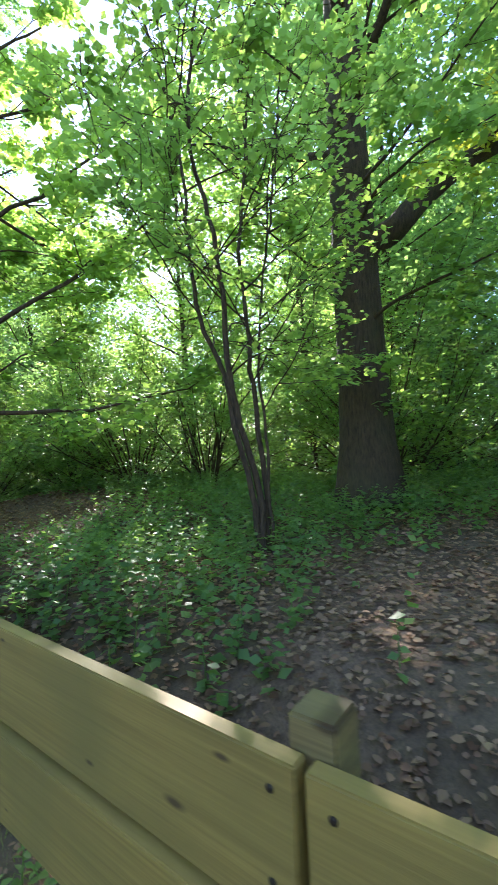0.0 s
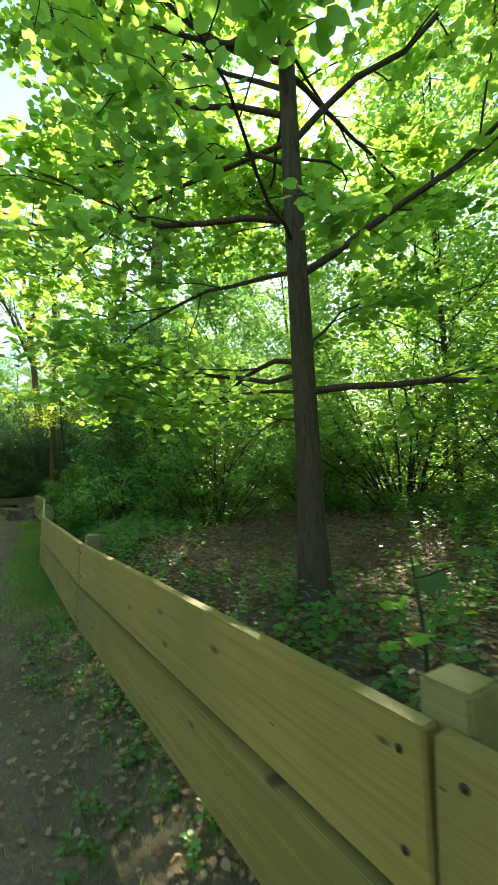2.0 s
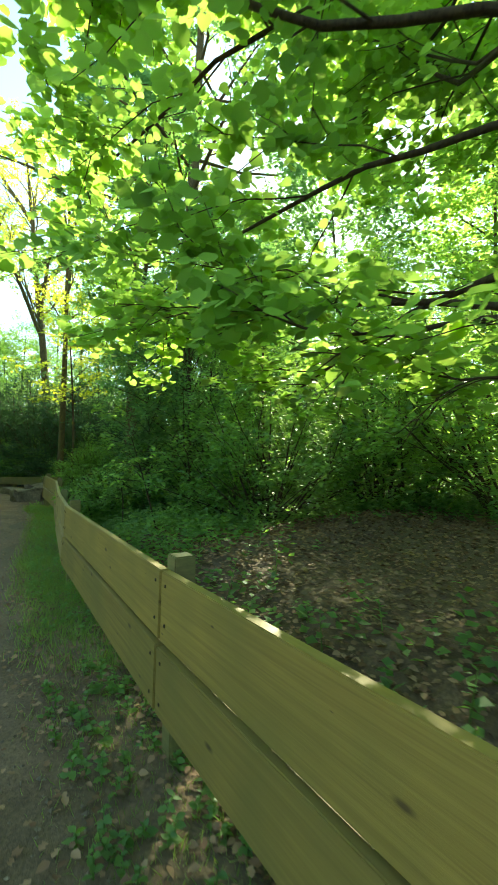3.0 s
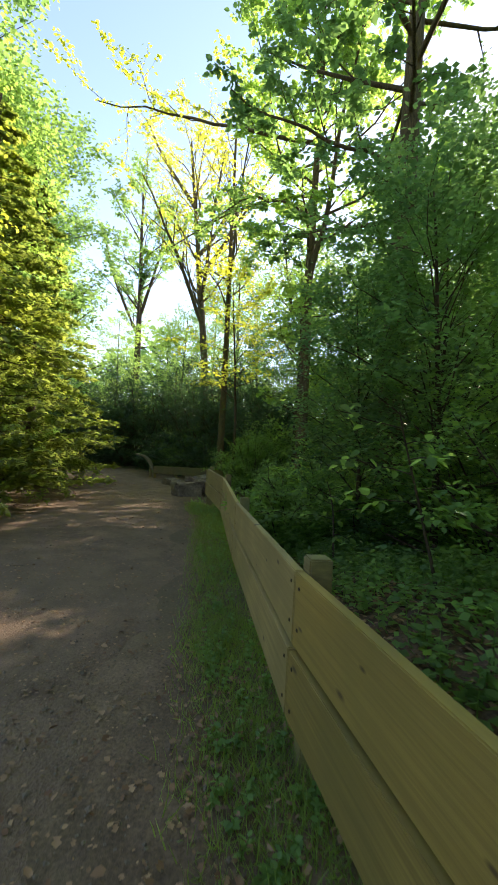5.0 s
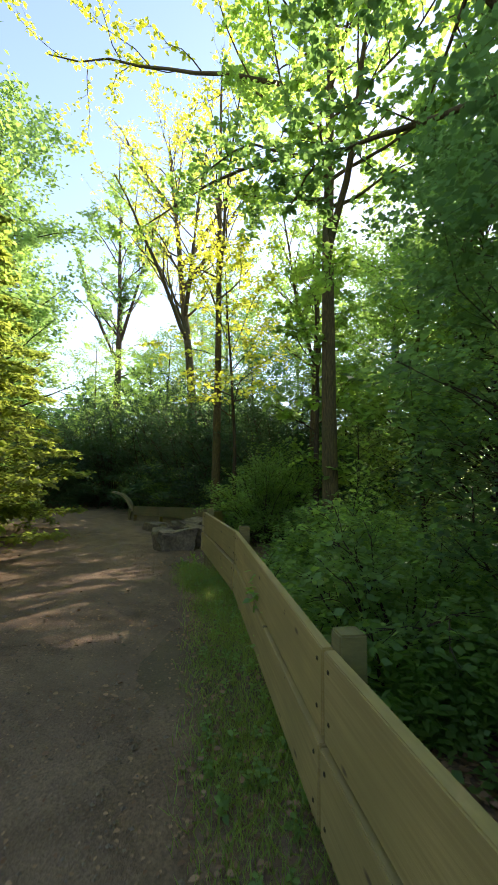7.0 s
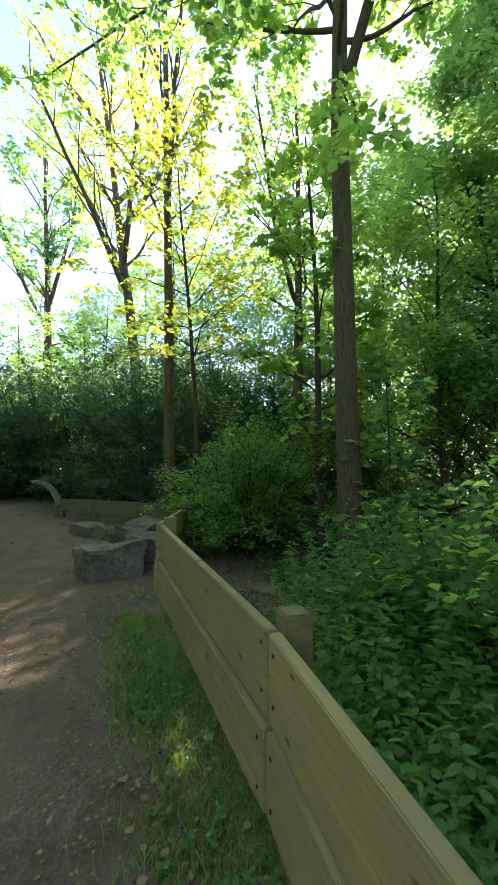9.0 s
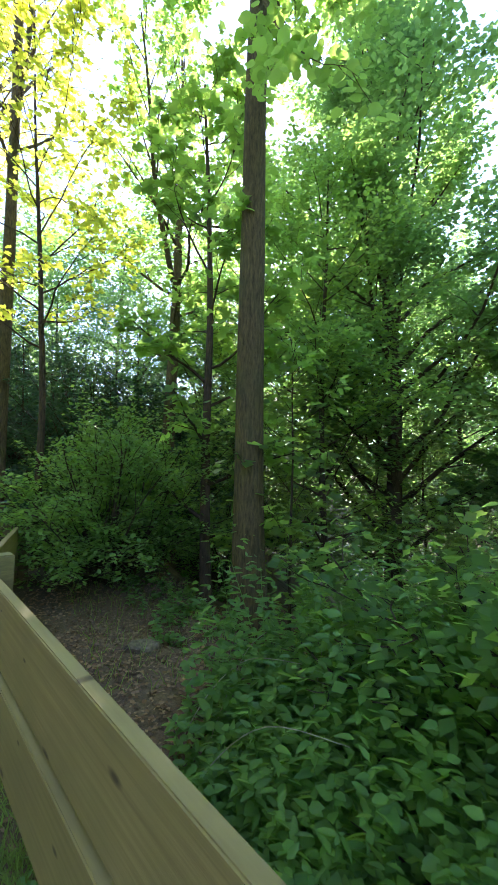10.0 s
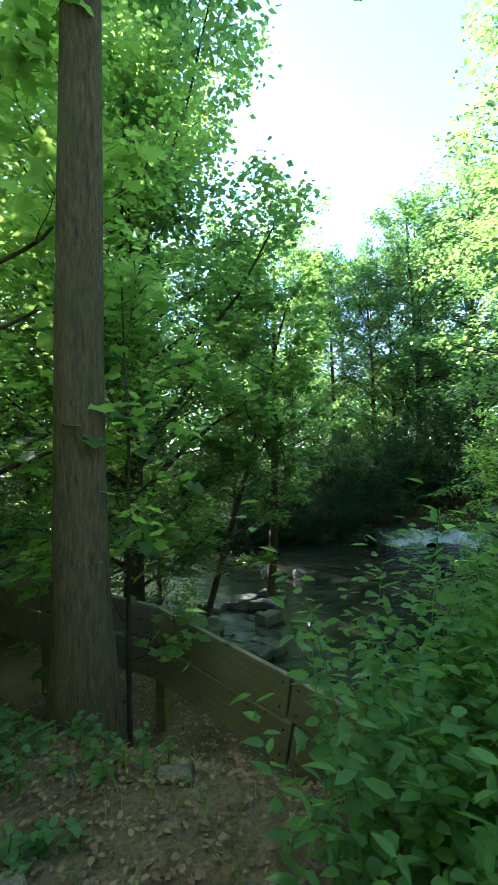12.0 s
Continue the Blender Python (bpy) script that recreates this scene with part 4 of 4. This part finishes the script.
COPSE = {
    "near": (NEAR, [(-11.9, 5.9, 1.0), (-10.6, 1.3, 0.42), (-20.9, 3.9, 0.6), (-10.8, 3.3, 0.5), (-12.2, 3.6, 0.5), (-11.6, 6.6, 0.8), (-19.9, 0.9, 0.95), (-22.2, 0.3, 0.7), (-7.0, 6.6, 0.6), (-2.6, 7.6, 1.0), (-0.4, 6.4, 0.9), (1.8, 7.2, 1.0), (-23.8, 1.6, 1.25), (-33.5, -10.8, 1.1), (-31.6, -8.8, 1.0), (-37.0, -15.2, 1.3), (-34.0, -21.0, 1.3)]),
    "tall": (TALL, [(-12.8, 12.8, 1.0), (-12.0, 10.5, 1.1), (-4.8, 11.6, 1.0), (-1.4, 10.6, 1.1), (2.6, 11.5, 1.1), (5.5, 9.0, 1.0), (-9.6, 12.0, 1.1), (-24.5, 5.4, 0.9), (-27.0, 2.0, 1.0), 
                    (-34.0, 3.5, 1.1), (-31.0, 7.0, 1.1), (-27.6, 8.6, 1.0), 
                    (-5.6, 21.5, 1.1), (-0.5, 23.0, 1.1), (-16.6, 24.0, 1.2), (-24.5, 23.0, 1.3), (-34.0, 18.0, 1.3), (-36.0, -6.0, 1.1), (-41.0, -9.0, 1.2), (-24.5, -14.5, 1.0), (-30.0, -17.0, 1.1), (-37.0, -23.0, 1.2),
                    (-18.6, -12.0, 1.0), (-16.2, -10.5, 1.1), (-22.0, -12.0, 1.0)]),
    "shade": (TALL_B, [(-14.3, 18.2, 1.05), (-16.4, 19.4, 1.1), (-12.2, 18.8, 1.1), (-18.8, 18.8, 1.0), (-14.0, 21.6, 1.15), (-20.4, 17.2, 0.8), (-23.5, 14.6, 0.8), (-18.0, 20.4, 0.95), (-22.6, 18.4, 1.0), (-26.4, 16.6, 1.05), (-30.0, 13.6, 1.1), (-10.0, 19.8, 1.0), (-16.0, 22.5, 1.05), (-20.5, 21.5, 1.1), (-24.0, 8.2, 0.85)]),
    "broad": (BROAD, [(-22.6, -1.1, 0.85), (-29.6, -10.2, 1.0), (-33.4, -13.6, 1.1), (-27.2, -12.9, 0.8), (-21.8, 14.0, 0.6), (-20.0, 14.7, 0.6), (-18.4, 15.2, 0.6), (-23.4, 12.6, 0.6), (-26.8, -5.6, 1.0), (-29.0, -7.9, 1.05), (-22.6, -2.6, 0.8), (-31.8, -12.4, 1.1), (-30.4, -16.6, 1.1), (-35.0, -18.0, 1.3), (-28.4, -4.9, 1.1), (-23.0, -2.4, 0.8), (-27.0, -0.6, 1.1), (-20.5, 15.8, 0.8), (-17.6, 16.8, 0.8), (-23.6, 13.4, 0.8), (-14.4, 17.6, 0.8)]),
    "dark": (DARK, [(-24.6, -1.6, 0.7), (-30.0, -1.8, 1.35), (-13.3, 0.7, 0.62), (-11.7, 0.3, 0.6), (-13.9, 1.7, 0.62), (-12.4, -0.2, 0.45), (-27.4, -3.4, 0.9), (-23.4, 3.0, 1.1), (-31.0, -9.0, 0.6), (-22.4, -0.6, 0.7)]),
    "low": (LOW, [(-10.2, 3.0, 0.9), (-7.0, 4.4, 0.9), (-9.8, 1.2, 0.75), (-11.4, 0.6, 0.8), (-5.0, 6.6, 1.0), (-1.4, 5.4, 0.8), (-2.8, 9.2, 1.1), (0.6, 8.6, 1.1), (-12.5, 4.6, 1.1), (-14.6, 4.2, 0.9), (-10.4, 8.2, 1.2),
                  (-6.2, 8.4, 1.2), (-13.0, 8.6, 1.2), (-16.5, 17.0, 0.9), (-19.5, 16.4, 0.9), (-14.0, 17.4, 1.0), (-22.6, 14.4, 0.9), (-24.8, 12.2, 0.9), (-15.5, 18.4, 1.2), (-18.0, 17.6, 1.1), (-21.0, 16.8, 1.2), (-24.0, 15.2, 1.3), (-12.5, 18.2, 1.2), (-26.5, 12.8, 1.3), (-23.0, -3.4, 0.6), (-22.2, -4.0, 0.4),
                  (-26.2, -6.6, 0.8), (-29.0, -8.0, 1.0), (-20.6, -0.4, 0.8), (-22.5, 1.6, 1.0), (-24.6, -13.0, 0.9), (-28.5, -15.6, 1.0), (-34.0, -12.5, 1.1), (-37.5, -14.5, 1.2), (-16.4, -8.2, 0.6), (-19.6, -9.8, 0.7)]),
}
for proto, spots in COPSE.values():
    for x, y, s in spots:
        x, y = x + rng.uniform(-0.3, 0.3), y + rng.uniform(-0.3, 0.3)
        copy_thing(proto, at(x, y, rng.uniform(0, 6.28), s * rng.uniform(0.92, 1.1)))


def far_woods():
    """The wood's distance: a deep belt of leaves with a ragged top."""
    g = np.random.default_rng(91)
    n = 150000
    a = g.uniform(0, 2 * math.pi, n)
    r = g.uniform(36, 62, n)
    x, y = -13 + r * np.cos(a), 1 + r * np.sin(a)
    top = 9 + 2.2 * np.sin(a * 9 + 1) + 1.6 * np.sin(a * 23) + 1.1 * np.sin(a * 51 + r * 0.3) + 0.8 * np.sin(a * 97) + (r - 36) * 0.12
    z = ground_z(x, y) + top * g.uniform(0, 1, n) ** 0.8
    ways, nrm = loose_ways(g, n, 0.7, 0.2)
    tagged(new("far_woods", leaf_mesh("far_woods", np.stack([x, y, z], 1), ways, nrm, g.uniform(0.4, 0.85, n), "rhomb", LEAF_DARK)), "distant green woodland all around", "woods", kind="stuff")


far_woods()


def conifer(name, x, y, height, reach, seed, label):
    """A spruce: whorls of drooping boughs, each a flat spray of needles."""
    g = np.random.default_rng(seed)
    base = new(name)
    base.matrix_basis = pose(x, y, float(ground_z(x, y)))
    wood, twigs = Wood(), []
    trunk = wander(g, (0, 0, -0.1), (0, 0, 1), height, 10, 0.008, 0)
    wood.tube(trunk, np.linspace(0.13, 0.02, 11), 9)
    n = int(height * 14)
    for k in range(n):
        u = 0.03 + 0.95 * k / n
        p, _ = along(trunk, u)
        a = k * 2.4 + g.normal(0, 0.3)
        limb(g, wood, twigs, p, (math.cos(a), math.sin(a), 0.1), reach * (1.0 - u) ** 0.75 * g.uniform(0.7, 1.1), 0.012, 0.05, -0.03, sub=10, sides=4, twig_len=0.34, flat=0.9, subsub=2)
    put("trunk", wood.mesh("trunk", BARK_DARK), base)
    m = int(height * 6800)
    put("needles", leaves_on(g, twigs, m, 0.085, "rhomb", LEAF_NEEDLE, "needles", stray=0.03, tilt=0.5, droop=0.3), base)
    return tagged(base, label, "conifer")


SPRUCE = conifer("spruce_tree", -14.6, -7.2, 8.0, 2.4, 61, "sunlit yellow-green spruce with drooping boughs beside the path")
for x, y, s in ((-18.4, -9.0, 1.1), (-11.6, -6.6, 0.95)):
    copy_thing(SPRUCE, at(x, y, x * 1.7, s))

tree("locust_tree", -12.4, -8.4, 10.5, 0.14, 62, "sunlit yellow-green tree hanging over the path", LEAF_YELLOW, BARK_DARK, clear=0.22, limbs=40, reach=3.4, leaves=17000, size=0.085, rise=0.3, droop=0.5, cheap=True, fill=0.06)
tree("locust_tree", -17.6, -10.4, 9.5, 0.13, 63, "light green tree behind the spruces", LEAF_LIME, BARK_DARK, clear=0.15, limbs=40, reach=3.2, leaves=15000, size=0.1, rise=0.3, droop=0.5, cheap=True, fill=0.06)

# bushes behind the fence, at the bend
shrub("honeysuckle_bush", -18.85, -2.5, 1.65, 1.35, 71, "rounded fine-leaved green bush behind the plank fence", LEAF_NETTLE, 34, 22000, 0.05, skirt=16)
shrub("honeysuckle_bush", -19.8, -2.4, 1.7, 1.4, 72, "taller fine-leaved green bush behind the plank fence", LEAF_NETTLE, 26, 9000, 0.06)
shrub("honeysuckle_bush", -12.6, -1.3, 0.9, 1.1, 73, "low fine-leaved bush against the plank fence", LEAF_HERB, 20, 5000, 0.055)
shrub("honeysuckle_bush", -14.8, -1.3, 1.0, 1.3, 74, "fresh green bush in front of the tall trees", LEAF_LIME, 22, 6000, 0.06)


# ---- ground cover ----
def herbs(name, count, spots, tall, size, mat, shape, seed, label, category, tilt=0.5, per=9, low=None):
    """Low plants: leaves in turns round each stem; spots(rng, n) gives their places."""
    g = np.random.default_rng(seed)
    x, y = spots(g, count)
    z = ground_z(x, y)
    h = tall * g.uniform(0.35, 1.1, len(x)) * (1.0 if low is None else low(x, y))
    lx, ly = g.normal(0, 0.18, len(x)) * h, g.normal(0, 0.18, len(x)) * h
    n = len(x) * per
    u = np.tile((np.arange(per) + 0.5) / per, len(x)) ** 0.75
    k = np.repeat(np.arange(len(x)), per)
    p = np.stack([x[k] + lx[k] * u, y[k] + ly[k] * u, z[k] + h[k] * u], 1)
    a = np.tile(np.arange(per) * 2.4, len(x)) + np.repeat(g.uniform(0, 6.28, len(x)), per)
    ways = np.stack([np.cos(a), np.sin(a), g.normal(0.1, 0.25, n)], 1)
    nrm = np.stack([g.normal(0, tilt, n), g.normal(0, tilt, n), np.ones(n)], 1)
    sz = size * (1.15 - 0.5 * u) * g.uniform(0.7, 1.25, n)
    ob = tagged(new(name, leaf_mesh(name, p, ways, unit(nrm), sz, shape, mat)), label, category, kind="stuff")
    wood = Wood()
    for j in range(0, len(x), 1 if len(x) < 1500 else 4):
        wood.tube([(x[j], y[j], z[j] - 0.02), (x[j] + lx[j] * 0.5, y[j] + ly[j] * 0.5, z[j] + h[j] * 0.5), (x[j] + lx[j], y[j] + ly[j], z[j] + h[j])], (0.004, 0.003, 0.0015), 3)
    put("stalks", wood.mesh("stalks", mat), ob)


def area(x0, x1, s0, s1, keep=None):
    """Random places between two distances past the fence's line."""
    def spots(g, n):
        xs, ys = [], []
        while len(xs) < n:
            x, y = g.uniform(x0, x1, 4 * n), g.uniform(-8, 24, 4 * n)
            s = beyond(x, y)
            ok = (s > s0) & (s < s1)
            if keep:
                ok &= keep(x, y, s, g)
            xs.extend(x[ok])
            ys.extend(y[ok])
        return np.array(xs[:n]), np.array(ys[:n])
    return spots


def litter(name, count, spots, size, seed, label):
    g = np.random.default_rng(seed)
    x, y = spots(g, count)
    z = ground_z(x, y) + g.uniform(0.008, 0.035, count)
    ways, nrm = loose_ways(g, count, 0.35, 0.0)
    ways[:, 2] *= 0.3
    tagged(new(name, leaf_mesh(name, np.stack([x, y, z], 1), ways, nrm, size * g.uniform(0.6, 1.3, count), "lobed" if count < 2000 else "ovate", LITTER)), label, "leaf litter", kind="stuff")


def grass(name, count, spots, tall, seed, label):
    g = np.random.default_rng(seed)
    x, y = spots(g, count)
    z = ground_z(x, y)
    ways = np.stack([g.normal(0, 0.5, count), g.normal(0, 0.5, count), np.ones(count)], 1)
    nrm = np.stack([g.normal(0, 1, count), g.normal(0, 1, count), g.normal(0, 0.3, count)], 1)
    tagged(new(name, leaf_mesh(name, np.stack([x, y, z - 0.005], 1), ways, unit(nrm), tall * g.uniform(0.4, 1.2, count), "blade", GRASS)), label, "grass", kind="stuff")


def bare(x, y, s, g):
    j = g.normal(0, 0.35, len(x))
    return (np.hypot((x + 7.4) / 1.5, y - 1.6) > 1.5 + j) & (np.hypot(x + 1.3, y - 3.6) > 1.75 + j) & (np.hypot(x + 4.6, y - 1.6) > 0.3 + j)


def patchy(x, y, s, g):
    return ripple(x, y, 2.2, 4.0) + g.normal(0, 0.4, len(x)) + 1.2 * (s + 0.35) > -0.2


def strip(x, y, s, g):
    return g.uniform(0, 1, len(x)) < smooth(-0.54, -0.2, s) * (0.55 + 0.3 * ripple(x, y, 2.2, 4.0))


def slope_clear(x, y, s, g):
    """Keeps plants off the worn way down to the stream."""
    j = g.normal(0, 0.15, len(x))
    return (x > -15.1 - 0.88 * smooth(0.3, 1.1, s) + j) & ((x > -15.6) | (s < 1.9))


herbs("undergrowth", 19000, area(-13, 5, 0.6, 8, bare), 0.28, 0.065, LEAF_HERB, "rhomb", 81, "low green woodland herbs", "undergrowth")
herbs("undergrowth", 6000, area(-40, 6, 7, 26), 0.6, 0.22, LEAF_DARK, "rhomb", 82, "low green woodland herbs among the trees", "undergrowth", per=7)
herbs("nettle_bank", 2900, area(-17.0, -12.0, 0.3, 3.4, slope_clear), 0.95, 0.068, LEAF_NETTLE, "ovate", 85, "tall bank of broad-leaved nettles and jewelweed", "nettles", per=16,
      low=lambda x, y: 0.25 + 0.75 * smooth(0.3, 1.6, beyond(x, y)))
herbs("jewelweed_bank", 2000, area(-17.0, -12.0, 0.3, 3.4, slope_clear), 1.08, 0.088, LEAF_NETTLE, "lance", 185, "tall fresh green jewelweed with long pointed leaves", "jewelweed", per=20, tilt=0.6,
      low=lambda x, y: 0.25 + 0.75 * smooth(0.3, 1.6, beyond(x, y)))
herbs("verge_herbs", 900, area(-17, 2, -0.36, 0.3, patchy), 0.1, 0.038, LEAF_HERB, "ovate", 86, "small green herbs at the foot of the fence", "herbs")
litter("leaf_litter", 90000, area(-12, 2.5, 0.05, 5.5), 0.037, 83, "brown fallen leaves on the woodland floor")
litter("leaf_litter", 6000, area(-18, -8, -2.2, -0.3), 0.017, 186, "small brown leaf crumbs trodden into the footpath")
litter("leaf_litter", 16000, area(-19, -15, 0.1, 4), 0.028, 87, "brown fallen leaves on the bare slope")
litter("leaf_litter", 1900, area(-9, 3, -1.3, 0.05), 0.028, 184, "dead leaves scattered along the path edge")
litter("leaf_litter", 2600, area(-17, 3, -2.6, 0.05), 0.034, 84, "scattered dead leaves on the footpath")
litter("leaf_litter", 4000, area(-20, 0, -5.5, -2.9), 0.045, 88, "brown fallen leaves along the path edge")
grass("grass_verge", 14000, area(-7.0, 1.5, -0.75, 0.3, strip), 0.045, 189, "thin short grass at the foot of the fence")
grass("grass_verge", 40000, area(-16.3, -7.0, -0.6, 0.35, strip), 0.08, 89, "short green grass along the foot of the fence")
grass("grass_verge", 5000, area(-30, -16, -7.5, -4.6), 0.16, 90, "green grass beside the far path")


def gravel(name, count, spots, size, seed, mat, label):
    """Crumbs of stone and earth, each a small uneven lump."""
    g = np.random.default_rng(seed)
    x, y = spots(g, count)
    z = ground_z(x, y) + 0.012
    base = np.array([(1, 0, 0), (0, 1, 0), (-1, 0, 0), (0, -1, 0), (0, 0, 0.7), (0, 0, -0.5)])
    quads = np.array([(0, 1, 4, 4), (1, 2, 4, 4), (2, 3, 4, 4), (3, 0, 4, 4)])
    r = size * g.lognormal(0, 0.45, (count, 1, 1))
    v = base[None] * r * g.uniform(0.6, 1.3, (count, 6, 1)) + np.stack([x, y, z], 1)[:, None, :]
    f = (quads[None, :, :3] + (np.arange(count) * 6)[:, None, None]).reshape(-1, 3)
    tagged(new(name, mesh_of(name, v.reshape(-1, 3), f.tolist(), mat)), label, "gravel", kind="stuff")


gravel("grit", 16000, area(-18, 2, -2.9, -0.2), 0.006, 95, ROCK, "fine loose grit on the trodden path")
gravel("grit", 1500, area(-18, -15.5, 0.3, 3), 0.01, 96, SOIL, "crumbs of earth on the worn slope")
litter("leaf_litter", 2200, area(-16, 1, -0.45, 0.1), 0.032, 97, "drift of brown fallen leaves at the fence foot")


def cane(points):
    """A dry bent stem."""
    wood = Wood()
    line = spline(points, 0.05)
    wood.tube(line, np.linspace(0.0025, 0.0012, len(line)), 5)
    tagged(new("dry_cane", wood.mesh("dry_cane", DRY)), "pale dry bent plant stem among the nettles", "stem", "dry stems")


DRY = speckled("dry_stem", [(0.3, (0.34, 0.28, 0.18)), (0.7, (0.5, 0.43, 0.3))], 12, 0.7)
for x, y, lean in ((-15.75, -2.35, 0.3), (-15.55, -2.3, -0.1), (-15.35, -2.45, 0.35), (-15.1, -2.1, -0.3)):
    z = float(ground_z(x, y))
    cane([(x, y, z - 0.03), (x + lean * 0.3, y + 0.12, z + 0.25), (x + lean * 0.8, y + 0.25, z + 0.45), (x + lean * 1.5, y + 0.4, z + 0.5)])
herbs("slope_herbs", 90, area(-18.6, -16.9, 1.0, 1.8), 0.16, 0.06, LEAF_HERB, "ovate", 98, "small green plants about the foot of the tall tree", "herbs")
grass("slope_grass", 1000, area(-18.8, -16.3, 0.5, 1.9, patchy), 0.1, 99, "thin grass on the worn slope")
